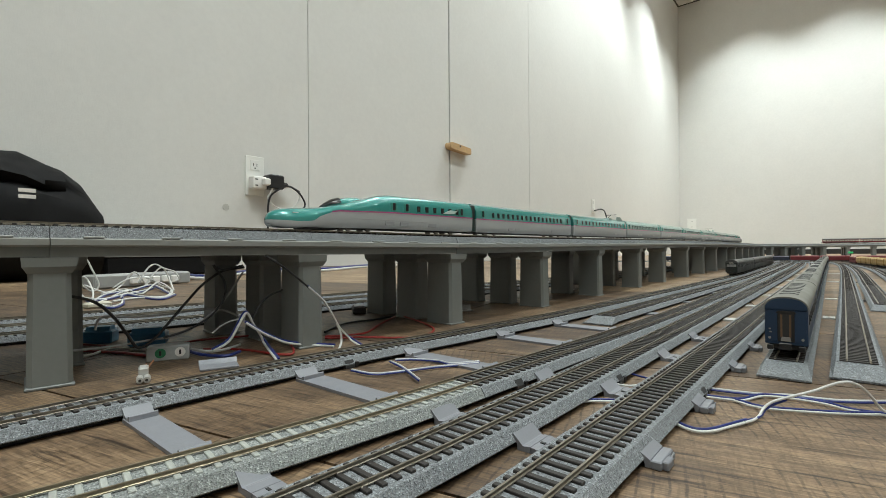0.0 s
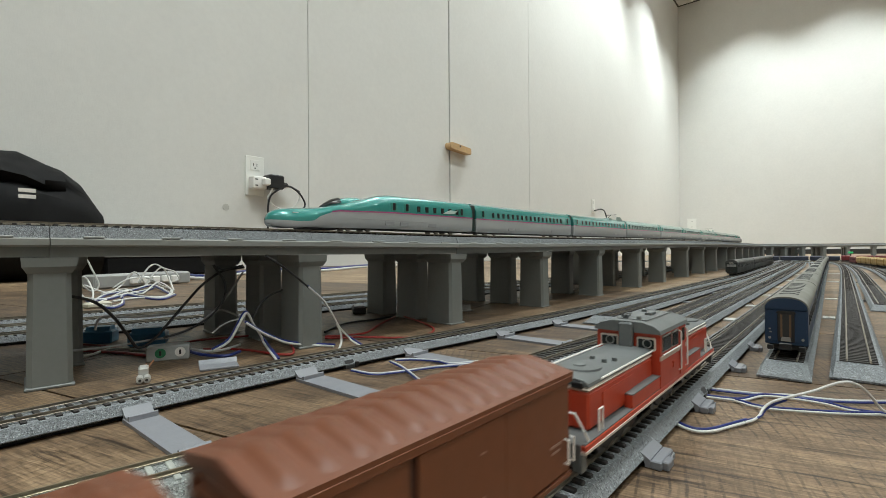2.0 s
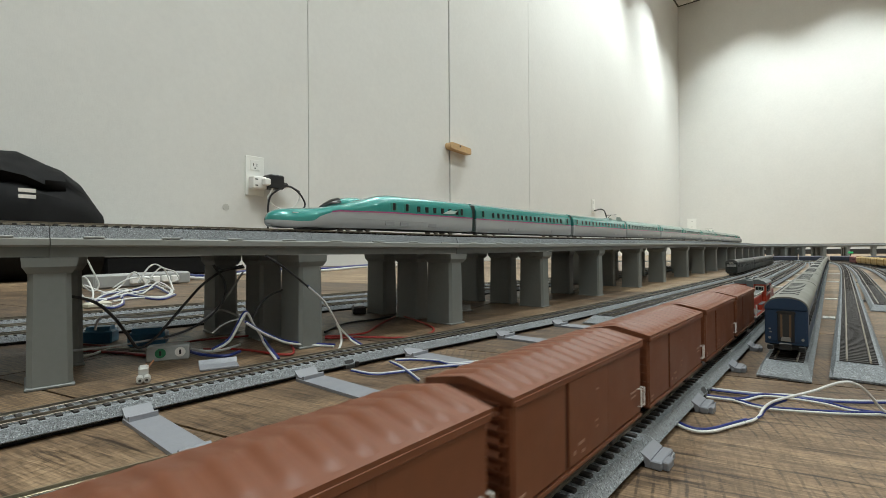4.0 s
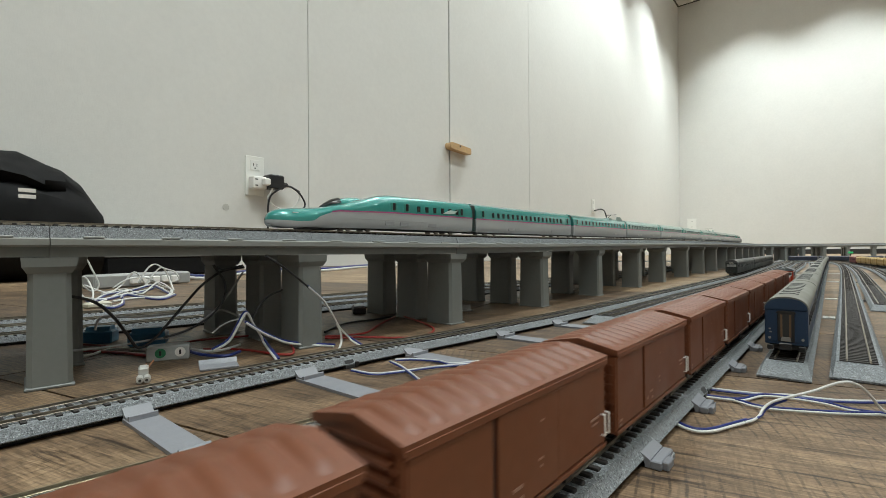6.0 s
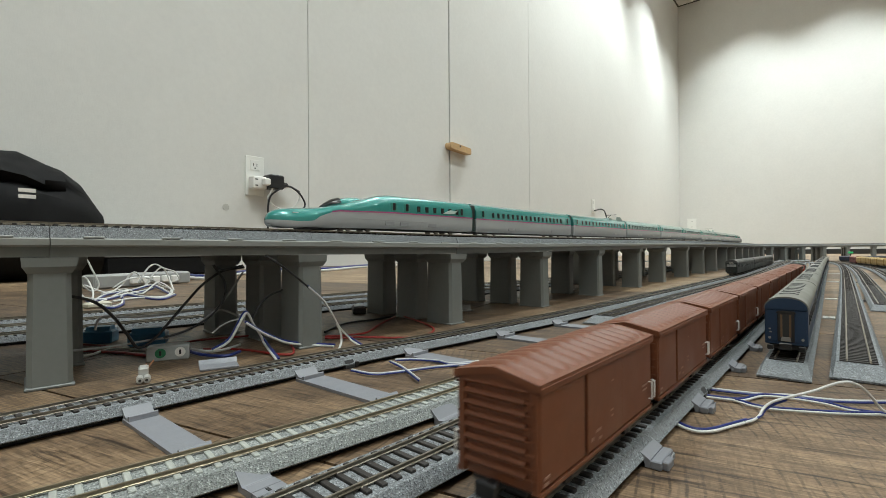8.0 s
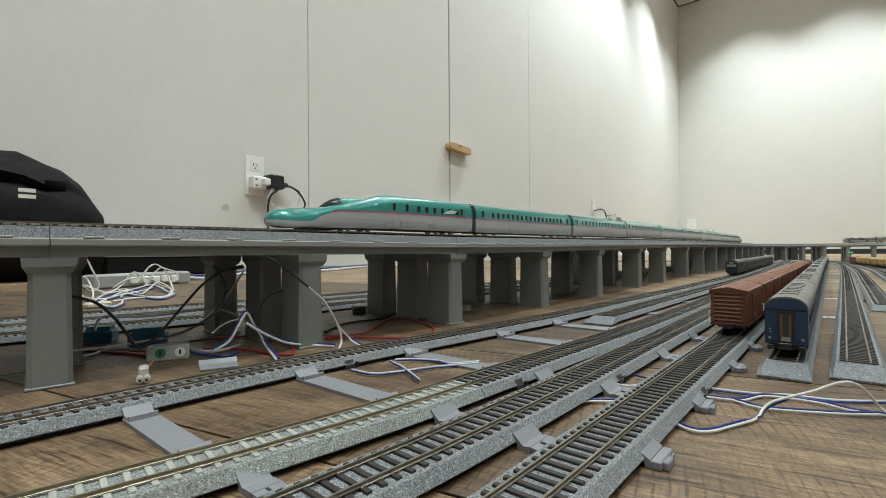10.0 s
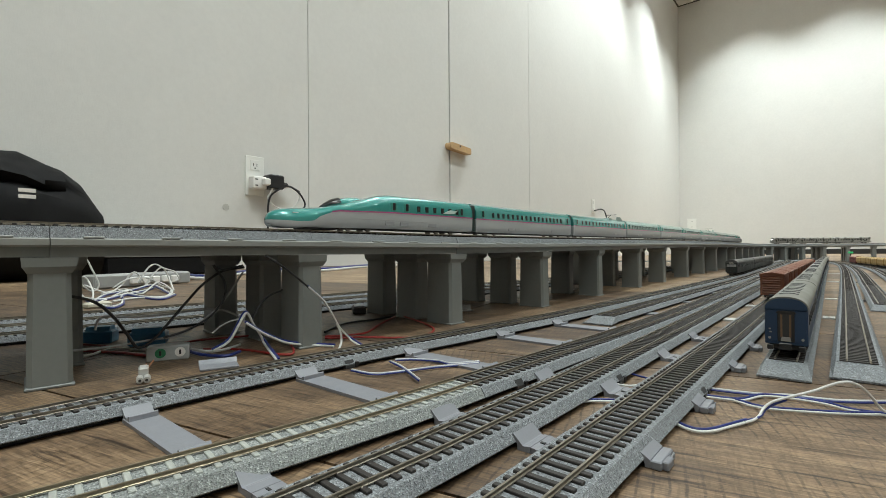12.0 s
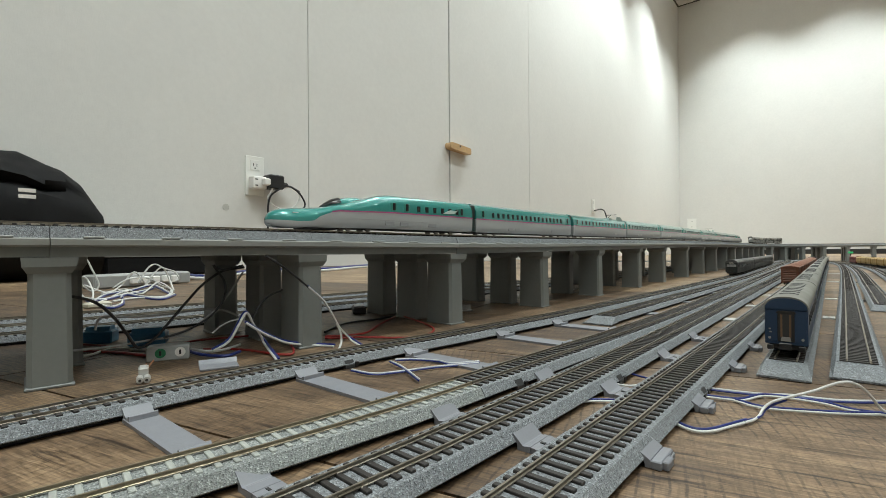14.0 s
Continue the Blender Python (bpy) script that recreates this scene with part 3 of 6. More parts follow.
def block_spacer(xa, xb, y, depth, group):
    """A thick block between two close tracks, with a leaning lip on each ballast edge and a trough behind it."""
    t = thing("track_spacer", "thick grey plastic block clipped between two close tracks", "track clip", group)
    m = (xa + xb) / 2
    for e, sg in ((xa, 1), (xb, -1)):
        lip = [(e - sg * 0.0017, 0.0039), (e - sg * 0.0011, 0.0045), (e + sg * 0.0020, 0.0017), (e + sg * 0.0026, 0.0015), (e + sg * 0.0032, 0.0017), (m - sg * 0.0001, 0.0018), (m - sg * 0.0001, 0.0), (e + sg * 0.0003, 0.0), (e + sg * 0.0003, 0.0016)]
        part("half_block", Shape().prism(lip, y, y + depth), CLIP_GREY, t)
    part("latch_slot", Shape().box(m + 0.0006, m + 0.0022, y + depth * 0.4, y + depth * 0.5, 0.0017, 0.00195), HOLE, t)
    return t


def end_clip(x, y, depth):
    """The short outer clip: a block with a sloping lip and a notched tail."""
    t = thing("track_end_clip", "grey plastic end clip gripping the outer ballast edge", "track clip", "outer clips")
    part("lip", Shape().prism([(x - 0.0017, 0.0030), (x - 0.0010, 0.0039), (x + 0.0014, 0.0023), (x + 0.0014, 0.0002), (x, 0.0002), (x, 0.0012)], y, y + depth), CLIP_GREY, t)
    part("block", Shape().box(x + 0.0014, x + 0.0042, y, y + depth, 0, 0.0023, 0.0003), CLIP_GREY, t)
    part("tail", Shape().box(x + 0.0042, x + 0.0058, y + 0.001, y + depth * 0.5, 0, 0.0024, 0.0003), CLIP_GREY, t)
    part("tail", Shape().box(x + 0.0042, x + 0.0050, y + depth * 0.6, y + depth - 0.001, 0, 0.0020, 0.0003), CLIP_GREY, t)


def x_on(points, y):
    p = Path(points)
    return p.at(p.near_y(y))[0].x


ROWS_Y = (0.052, 0.119, 0.184, 0.262, 0.33, 0.44, 0.56, 0.70, 0.86, 1.05, 1.30)
for i, y in enumerate(ROWS_Y):
    d = 0.0098 if i < 1 else 0.0115 if i < 2 else 0.013
    spacer(x_on(D_PTS, y) + 0.0117, x_on(C_PTS, y) - 0.0117, y, d, "wide spacers", y > 0.4)
    for p, q in ((C_PTS, B_PTS), (B_PTS, A_PTS)):
        xa, xb = x_on(p, y) + 0.0117, x_on(q, y) - 0.0117
        if xb - xa < 0.006:
            continue
        if y > 0.4:
            spacer(xa, xb, y, d, "narrow spacers", True, PLATE_GLARE)
        else:
            block_spacer(xa, xb, y + (0.003 if i < 1 else 0), d - (0.002 if i < 1 else 0), "narrow spacers")
for y in (0.130, 0.186, 0.258, 0.318, 0.40, 0.50):
    end_clip(x_on(A_PTS, y) + 0.0117, y + 0.0008, 0.0118)
def wire_slot(points, y):
    """A dark notch in the foot of the ballast, through which feeder wires pass."""
    p = Path(points)
    t = thing("wire_slot", "dark notch in the ballast edge for feeder wires", "track part", "wire slots", p.stand(p.near_y(y)))
    part("notch", Shape().prism([(0.0088, 0.0002), (0.0119, 0.0002), (0.0119, 0.0018), (0.0104, 0.0042), (0.0088, 0.0042)], -0.0026, 0.0026), HOLE, t)
    part("latch", Shape().box(0.0104, 0.0122, 0.0030, 0.0052, 0.0002, 0.0030, 0.0003), BLACK_PL, t)


for pts, y in ((D_PTS, 0.150), (C_PTS, 0.172), (B_PTS, 0.205), (A_PTS, 0.206)):
    wire_slot(pts, y)
for y in (0.50, 0.69, 1.06, 1.4):
    spacer(x_on(E_PTS, y) + 0.0101, x_on(F_PTS, y) - 0.0103, y, 0.014, "yard spacers", True, PLATE_GLARE)
    if y > 0.62:
        spacer(x_on(F_PTS, y) + 0.0103, x_on(G_PTS, y) - 0.0111, y, 0.014, "yard spacers", True, PLATE_GLARE)


# ---- viaduct: three single-track lanes side by side ----
BASE = [(-0.335, -0.38, 0.0575), (-0.300, -0.12, 0.0575), (-0.274, 0.054, 0.0574), (-0.2585, 0.177, 0.0572), (-0.2455, 0.30, 0.0568), (-0.2440, 0.45, 0.0578), (-0.2440, 0.60, 0.0592), (-0.2470, 0.77, 0.0610), (-0.2500, 0.92, 0.0625), (-0.2550, 1.12, 0.0642), (-0.262, 1.6, 0.0665), (-0.268, 2.1, 0.068), (-0.272, 2.5, 0.068)]
BASE += [(0.11 - 0.382 * math.cos(a), 2.55 + 0.382 * math.sin(a), 0.068) for a in (0.25, 0.5, 0.75, 1.0, 1.25, 1.5708)]
BASE += [(0.5, 2.932, 0.068), (1.0, 2.932, 0.068), (1.9, 2.932, 0.068)]


def lane_points(off):
    p = curve(BASE, 0.05)
    out = []
    for i, q in enumerate(p):
        a, b = p[max(i - 1, 0)], p[min(i + 1, len(p) - 1)]
        dx, dy = b[0] - a[0], b[1] - a[1]
        n = math.hypot(dx, dy)
        out.append((q[0] - off * dy / n, q[1] + off * dx / n, q[2]))
    return out


LANES = [Path(lane_points(0.044 * k), 0.02) for k in range(3)]
GIRDER = [(-0.0125, 0), (0.0125, 0), (0.0125, 0.0046), (-0.0125, 0.0046)]
SLAB = [(-0.0272, 0.0044), (0.0150, 0.0044), (0.0163, 0.0052), (0.0163, 0.0078), (0.0150, 0.0084), (-0.0272, 0.0084)]
BED = [(-0.0142, 0.0084), (0.0142, 0.0084), (0.0118, 0.0136), (-0.0118, 0.0136)]
PIER_Y = [-0.20, -0.075, 0.047, 0.169, 0.2955, 0.442, 0.5915, 0.762, 0.912, 1.112]
RAIL_UP = 0.0158


def pier_shapes(h):
    shaft = Shape().loft([[(x, y, z) for x, y in ((-a, -b), (a - 0.002, -b), (a, -b + 0.002), (a, b - 0.002), (a - 0.002, b), (-a, b))] for z, a, b in ((0.0012, 0.0134, 0.0080), (h * 0.5, 0.0131, 0.0077), (h - 0.007, 0.0128, 0.0074))]).mesh("shaft", VIA_GREY)
    foot = Shape().box(-0.0140, 0.0140, -0.0086, 0.0086, 0, 0.0014, 0.0004).mesh("foot", VIA_GREY)
    cap = Shape().loft([[(x, y, z) for x, y in ((-a, -b), (a, -b), (a, b), (-a, b))] for z, a, b in ((h - 0.0072, 0.0129, 0.0076), (h - 0.0042, 0.0150, 0.0092), (h - 0.0002, 0.0153, 0.0096))]).mesh("capital", VIA_GREY)
    return shaft, foot, cap


def build_viaduct():
    stops = [LANES[0].near_y(y) for y in PIER_Y]
    while stops[-1] < LANES[0].length - 0.2:
        stops.append(stops[-1] + (0.178 if stops[-1] < 2.8 else 0.0925))
    for k, lane in enumerate(LANES):
        prev = 0.0
        marks = []
        for s in stops:
            p0, d0 = LANES[0].at(s)
            best = min(range(len(lane.p)), key=lambda i: (Vector(lane.p[i]) - p0).length)
            marks.append((lane.s[best] if k else s) - (0.0145 * k if abs(s - stops[3]) < 1e-6 else 0))
        for s in marks:
            p, d = lane.at(s)
            t = thing("viaduct_pier", "tall grey plastic viaduct pier with flared top standing on the floor", "viaduct pier", "viaduct piers", pose(p.x, p.y, 0, 0, 0, math.degrees(math.atan2(-d.x, d.y))))
            for n, me in zip(("shaft", "foot", "capital"), pier_shapes(p.z)):
                part(n, me, None, t)
        cuts = [0.0] + marks + [lane.length]
        for a, b in zip(cuts, cuts[1:]):
            if b - a < 0.02:
                continue
            t = thing("viaduct_span", "grey plastic viaduct span with ballasted track on top", "viaduct", "viaduct spans")
            n = max(2, int((b - a) / 0.02))
            g = 0.00012
            line = [tuple(lane.at(a + g + (b - a - 2 * g) * i / n)[0]) for i in range(n + 1)]
            part("girder", Shape().sweep(line, GIRDER), VIA_GREY, t)
            part("slab", Shape().sweep(line, SLAB), VIA_DECK, t)
            part("ballast_bed", Shape().sweep(line, BED), BALLAST, t)
            for sd in (-1, 1):
                part("rail", Shape().sweep(line, [(u, w + RAIL_UP - 0.0072) for u, w in rail_profile(sd)]), RAIL_BROWN, t)
            if k == 0 and b < 1.6:
                m = max(2, int((b - a) / 0.0045))
                for i in range(m):
                    o = part("sleeper", SLEEPER_MESH, None, t)
                    o.matrix_basis = lane.stand(a + (b - a) * (i + 0.5) / m, RAIL_UP - 0.0072)
                # small drain blocks along the foot of the ballast
                for i in range(4):
                    o = part("drain_block", Shape().box(0.0146, 0.0160, -0.004, 0.004, 0.0083, 0.0092, 0.0003), VIA_DECK, t)
                    o.matrix_basis = lane.stand(a + (b - a) * (i + 0.5) / 4)


build_viaduct()


# ---- rolling stock; each stands on the rail top at its own z = 0 and looks along its own y ----
def wheelset(parent, y, r=0.0029, gauge=0.0047, material=WHEEL):
    w = part("wheelset", Shape().disc_x(-gauge - 0.0011, -gauge + 0.0007, y, r, r, 20).disc_x(gauge - 0.0007, gauge + 0.0011, y, r, r, 20).disc_x(-gauge, gauge, y, r, 0.0007, 8), material, parent, smooth=True)
    return w


def bogie(parent, y, half, base, r=0.0027, side=0.0072):
    b = part("bogie", Shape().box(-0.004, 0.004, y - half, y + half, 0.0030, 0.0052, 0.0004), UNDERFRAME, parent)
    for s in (-1, 1):
        part("side_frame", Shape().prism_x([(y - half, 0.0045), (y - half * 0.7, 0.0022), (y - half * 0.25, 0.0036), (y, 0.0020), (y + half * 0.25, 0.0036), (y + half * 0.7, 0.0022), (y + half, 0.0045), (y + half * 0.5, 0.0056), (y - half * 0.5, 0.0056)], s * side - 0.0006, s * side + 0.0006), UNDERFRAME, b)
    for k in (-1, 1):
        wheelset(b, y + k * base, r)


def coupler(parent, y, sign):
    part("coupler", Shape().box(-0.0012, 0.0012, min(y, y + sign * 0.004), max(y, y + sign * 0.004), 0.0045, 0.0062, 0.0003).box(-0.0024, 0.0024, y + sign * 0.0034 - 0.0007, y + sign * 0.0034 + 0.0007, 0.0036, 0.0068, 0.0003), BLACK_PL, parent)


BL, BW, BZ0, BZ1, BRIDGE = 0.0331, 0.00965, 0.0054, 0.0261, 0.0281


def roof_z(x, lift=0.0):
    k = abs(x) / (BW + 0.0005)
    return BZ1 + (BRIDGE - BZ1) * (1 - k ** 1.08) + lift


def boxcar():
    t = thing("boxcar", "reddish-brown two-axle covered goods van with ribbed roof", "goods wagon", "boxcars behind the locomotive")
    body = part("body", Shape().box(-BW + 0.0006, BW - 0.0006, -BL + 0.0006, BL - 0.0006, BZ0, BZ1, 0.0002), BOX_BROWN, t)
    xs = [-BW - 0.0006 + (2 * BW + 0.0012) * i / 12 for i in range(13)]
    prof = [(x, roof_z(x, 0.0004)) for x in xs] + [(x, roof_z(x, -0.0010)) for x in reversed(xs)]
    part("roof", Shape().prism(prof, -BL - 0.0006, BL + 0.0006), BOX_BROWN, t, smooth=True)
    rib = Shape()
    rx = [-0.0098 + 0.0196 * i / 14 for i in range(15)]
    def rib_top(x, up):
        return roof_z(x, 0.0004) - 0.00035 + (0.00035 + up) * (1 - (abs(x) / 0.0099) ** 10)
    rib.loft([[(x, y, rib_top(x, up)) for x in rx] + [(x, y, roof_z(x, -0.0004)) for x in reversed(rx)] for y, up in ((-0.0021, -0.0003), (-0.0014, 0.00012), (-0.0007, 0.00056), (0, 0.00072), (0.0007, 0.00056), (0.0014, 0.00012), (0.0021, -0.0003))])
    rm = rib.mesh("roof_rib", BOX_BROWN, True)
    for i in range(13):
        o = part("roof_rib", rm, None, t)
        o.location = (0, -BL + 0.0036 + i * (2 * BL - 0.0072) / 12, 0)
    er = Shape().prism_x([(0.0006, -0.0010), (-0.0003, -0.0007), (-0.0009, -0.0001), (-0.0005, 0.0005), (0.0006, 0.0008)], -BW + 0.0016, BW - 0.0030).mesh("end_rib", BOX_BROWN, True)
    for e in (-1, 1):
        for i in range(8):
            o = part("end_rib", er, None, t)
            o.matrix_basis = pose(0, e * (BL - 0.0007), BZ0 + 0.0028 + i * 0.00236, 0, 0, 0 if e < 0 else 180)
        for s in (-1, 1):
            part("corner_post", Shape().box(s * (BW - 0.0010) - 0.0008, s * (BW - 0.0010) + 0.0008, e * (BL - 0.0006) - 0.0007, e * (BL - 0.0006) + 0.0007, BZ0, BZ1, 0.0002), BOX_BROWN, t)
        part("end_fascia", Shape().prism([(x, roof_z(x, -0.0008)) for x in xs] + [(BW, BZ1 - 0.0016), (-BW, BZ1 - 0.0016)], e * (BL - 0.0002) - 0.0003, e * (BL - 0.0002) + 0.0003), BOX_BROWN, t)
        coupler(t, e * BL, e)
        # ladder rungs down the end corner
        for i in range(7):
            part("step_iron", Shape().box(BW - 0.0030, BW - 0.0008, e * (BL + 0.0004) - 0.00015, e * (BL + 0.0004) + 0.00015, 0.008 + i * 0.0024, 0.0083 + i * 0.0024), BOX_BROWN, t)
    for s in (-1, 1):
        x = s * (BW - 0.0006)
        def slab(name, y0, y1, z0, z1, proud, material, parent=t):
            return part(name, Shape().box(min(x, x + s * proud), max(x, x + s * proud), y0, y1, z0, z1, 0.00012), material, parent)
        slab("door", -0.0326, -0.0132, BZ0 + 0.0012, BZ1 - 0.0018, 0.0007, BOX_BROWN)
        d = slab("door", -0.0118, 0.0092, BZ0 + 0.0012, BZ1 - 0.0018, 0.0008, BOX_BROWN)
        slab("door", 0.0094, 0.0326, BZ0 + 0.0012, BZ1 - 0.0018, 0.00070, BOX_BROWN)
        slab("door_gap", -0.0131, -0.0119, BZ0 + 0.0008, BZ1 - 0.0012, 0.0003, BOX_DARK)
        # dark strip that paints the roof overhang's shadow above the cornice
        slab("eave_shadow_gap", -BL, BL, BZ1 - 0.0003, BZ1 + 0.0002, 0.0007, BOX_DARK)
        slab("cornice", -BL - 0.0002, BL + 0.0002, BZ1 - 0.0016, BZ1 - 0.0003, 0.0013, BOX_BROWN)
        slab("sill", -BL, BL, BZ0 - 0.0002, BZ0 + 0.0008, 0.0009, BOX_BROWN)
        # small stencilled marks as plain bars
        for y0, y1, z0, z1 in ((-0.0075, -0.0045, 0.0100, 0.0106), (-0.0100, -0.0088, 0.0086, 0.0094), (-0.0060, -0.0042, 0.0080, 0.0086), (0.0245, 0.0290, 0.0130, 0.0135), (0.0250, 0.0285, 0.0118, 0.0122), (-0.0315, -0.0295, 0.0082, 0.0087), (-0.0318, -0.0300, 0.0070, 0.0076), (0.0012, 0.0030, 0.0126, 0.0130), (0.0018, 0.0028, 0.0112, 0.0116), (0.0022, 0.0034, 0.0196, 0.0199)):
            part("stencil_mark", Shape().box(min(x + s * 0.00075, x + s * 0.00088), max(x + s * 0.00075, x + s * 0.00088), y0, y1, z0, z1), STENCIL, t)
        # white grab irons at the corner
        for k, yy in enumerate((0.0304, 0.0327)):
            q = s * yy
            xo = x + s * 0.0011
            pts = [(x, q, 0.0086), (xo + s * 0.0006, q, 0.0086), (xo + s * 0.0006, q, 0.0134), (x, q, 0.0134)]
            part("grab_iron", Shape().tube(pts, 0.00024, 6), WHITE_PAINT, t)
        # springs and axle boxes below the sill
        for y in (-0.0175, 0.0175):
            a = part("axle_box", Shape().box(s * 0.0072 - 0.0008, s * 0.0072 + 0.0008, y - 0.0016, y + 0.0016, 0.0018, 0.0050, 0.0003), UNDERFRAME, t)
            part("leaf_spring", Shape().prism_x([(y - 0.0060, 0.0048), (y, 0.0036), (y + 0.0060, 0.0048), (y + 0.0050, 0.0053), (y - 0.0050, 0.0053)], s * 0.0072 - 0.0005, s * 0.0072 + 0.0005), UNDERFRAME, a)
        part("brake_gear", Shape().box(s * 0.0078 - 0.0003, s * 0.0078 + 0.0003, -0.012, 0.014, 0.0034, 0.0040).box(s * 0.006 - 0.002, s * 0.006 + 0.002, -0.004, 0.005, 0.0026, 0.0052, 0.0004), UNDERFRAME, t)
    part("underframe", Shape().box(-0.0064, 0.0064, -BL + 0.001, BL - 0.001, 0.0042, BZ0), UNDERFRAME, t)
    for y in (-0.0175, 0.0175):
        wheelset(t, y)
    return t


STENCIL = mat("faded_stencil", (0.34, 0.20, 0.15), 0.6)


def locomotive():
    t = thing("diesel_locomotive", "orange-red centre-cab diesel locomotive with grey roof and cream band", "locomotive")
    L, HW, CW = 0.0665, 0.0074, 0.0099
    part("frame", Shape().box(-CW, CW, -L, L, 0.0068, 0.0086, 0.0002), LOCO_RED, t)
    part("frame_stripe", Shape().box(-CW - 0.0002, CW + 0.0002, -L - 0.0002, L + 0.0002, 0.0068, 0.0074), LOCO_BAND, t, "cream line along the frame")
    part("walkway", Shape().box(-CW + 0.0002, CW - 0.0002, -L + 0.0002, L - 0.0002, 0.0086, 0.0089), LOCO_GREY, t)
    for name, y0, y1, fan in (("rear_hood", -0.0590, -0.0115, -0.0475), ("front_hood", 0.0190, 0.0650, 0.0580)):
        h = part(name, Shape().box(-HW, HW, y0, y1, 0.0088, 0.0183, 0.0008), LOCO_RED, t)
        part("hood_band", Shape().box(-HW - 0.0002, HW + 0.0002, y0 - 0.0002, y1 + 0.0002, 0.0180, 0.0192, 0.0006), LOCO_BAND, h, "cream band")
        top = [(-HW, 0.0192), (HW, 0.0192), (HW - 0.0002, 0.0200), (HW - 0.0012, 0.0207), (0, 0.0210), (-HW + 0.0012, 0.0207), (-HW + 0.0002, 0.0200)]
        part("hood_top", Shape().prism(top, y0, y1), LOCO_GREY, h, "grey hood top", smooth=True)
        part("radiator_fan", Shape().disc_z(0.0208, 0.0213, 0, fan, 0.0056, 28, 0.97), LOCO_FAN, h, smooth=True)
        part("fan_hub", Shape().disc_z(0.0212, 0.0216, 0, fan, 0.0016, 16, 0.9), LOCO_GREY, h)
        for dx, dy in ((0.003, 0.009), (-0.001, 0.0105), (0.0045, 0.0125)):
            q = fan + (dy if fan < 0 else -dy)
            part("filler_cap", Shape().disc_z(0.0206, 0.0217, dx, q, 0.0008, 10, 0.8), LOCO_FAN, h)
        e = y0 if fan < 0 else y1
        sg = -1 if fan < 0 else 1
        for s in (-1, 1):
            part("headlight", Shape().box(s * 0.0046 - 0.0014, s * 0.0046 + 0.0014, e - 0.0006, e + 0.0006, 0.0186, 0.0204, 0.0003), BLACK_PL, h)
            # bright handrail along the hood edge
            part("hood_handrail", Shape().tube([(s * (HW + 0.0006), y, 0.0203) for y in (y0 + 0.006, (y0 + y1) / 2, y1 - 0.0005)] if fan < 0 else [(s * (HW + 0.0006), y, 0.0203) for y in (y0 + 0.0005, (y0 + y1) / 2, y1 - 0.006)], 0.00028, 6), WHITE_PAINT, h)
            part("grille", Shape().box(s * HW - 0.0002, s * HW + 0.0002, y0 + 0.008, y0 + 0.03, 0.0105, 0.0165), LOCO_RED, h)
        part("end_door", Shape().box(-0.003, 0.003, e - 0.0003, e + 0.0003, 0.0095, 0.0178), LOCO_RED, h)
    c0, c1 = -0.0115, 0.0190
    cab = part("cab", Shape().prism([(-CW, 0.0086), (CW, 0.0086), (CW, 0.0246), (CW - 0.0012, 0.0262), (0, 0.0278), (-CW + 0.0012, 0.0262), (-CW, 0.0246)], c0, c1), LOCO_RED, t)
    roof = [(-CW - 0.0005, 0.0253), (CW + 0.0005, 0.0253), (CW + 0.0002, 0.0264), (CW - 0.0016, 0.0277), (0.0050, 0.0286), (0, 0.0288), (-0.0050, 0.0286), (-CW + 0.0016, 0.0277), (-CW - 0.0002, 0.0264)]
    rf = part("cab_roof", Shape().prism(roof, c0 - 0.0012, c1 + 0.0012), LOCO_GREY, cab, "grey cab roof", smooth=True)
    for e, sg in ((c0, -1), (c1, 1)):
        part("exhaust_casing", Shape().box(-0.0021, 0.0021, min(e, e + sg * 0.0024), max(e, e + sg * 0.0024), 0.0190, 0.0284, 0.0005), LOCO_GREY, cab, "grey exhaust casing")
        for s in (-1, 1):
            w = part("cab_window", Shape().box(s * 0.0058 - 0.0029, s * 0.0058 + 0.0029, min(e, e + sg * 0.0005), max(e, e + sg * 0.0005), 0.0200, 0.0241, 0.0004), LOCO_BAND, cab)
            part("pane", Shape().box(s * 0.0058 - 0.0024, s * 0.0058 + 0.0024, min(e, e + sg * 0.0007), max(e, e + sg * 0.0007), 0.0205, 0.0236, 0.0003), GLASS_DARK, cab)
            q = s * 0.0058 + 0.0004
            part("clear_view_disc", Shape().loft([[(q + rr * math.cos(k * math.tau / 18), e + sg * d, 0.0222 + rr * math.sin(k * math.tau / 18)) for k in range(18)] for rr, d in ((0.0014, 0.0005), (0.0014, 0.0009), (0.0011, 0.0009), (0.0011, 0.0005))], caps=False), WIN_GREY, cab)
    for s in (-1, 1):
        for y0, y1 in ((-0.0095, -0.0015), (0.0010, 0.0070)):
            part("side_window", Shape().box(s * CW - 0.0003, s * CW + 0.0003, y0 - 0.0004, y1 + 0.0004, 0.0196, 0.0246), WIN_GREY, cab)
            part("side_pane", Shape().box(s * CW - 0.0005, s * CW + 0.0005, y0, y1, 0.0200, 0.0242), GLASS_DARK, cab)
        d = part("cab_door", Shape().box(s * CW - 0.0003, s * CW + 0.0003, 0.0105, 0.0165, 0.0090, 0.0255), LOCO_RED, cab)
        part("door_pane", Shape().box(s * CW - 0.0005, s * CW + 0.0005, 0.0120, 0.0152, 0.0200, 0.0244), GLASS_DARK, d)
        part("cab_band", Shape().box(s * CW - 0.0002, s * CW + 0.0002, c0 - 0.0001, c1 + 0.0001, 0.0171, 0.0184), LOCO_BAND, cab, "cream band")
        part("cab_handrail", Shape().tube([(s * (CW + 0.0008), y, 0.0190) for y in (c0, -0.001, 0.0090)], 0.00026, 6), WHITE_PAINT, cab)
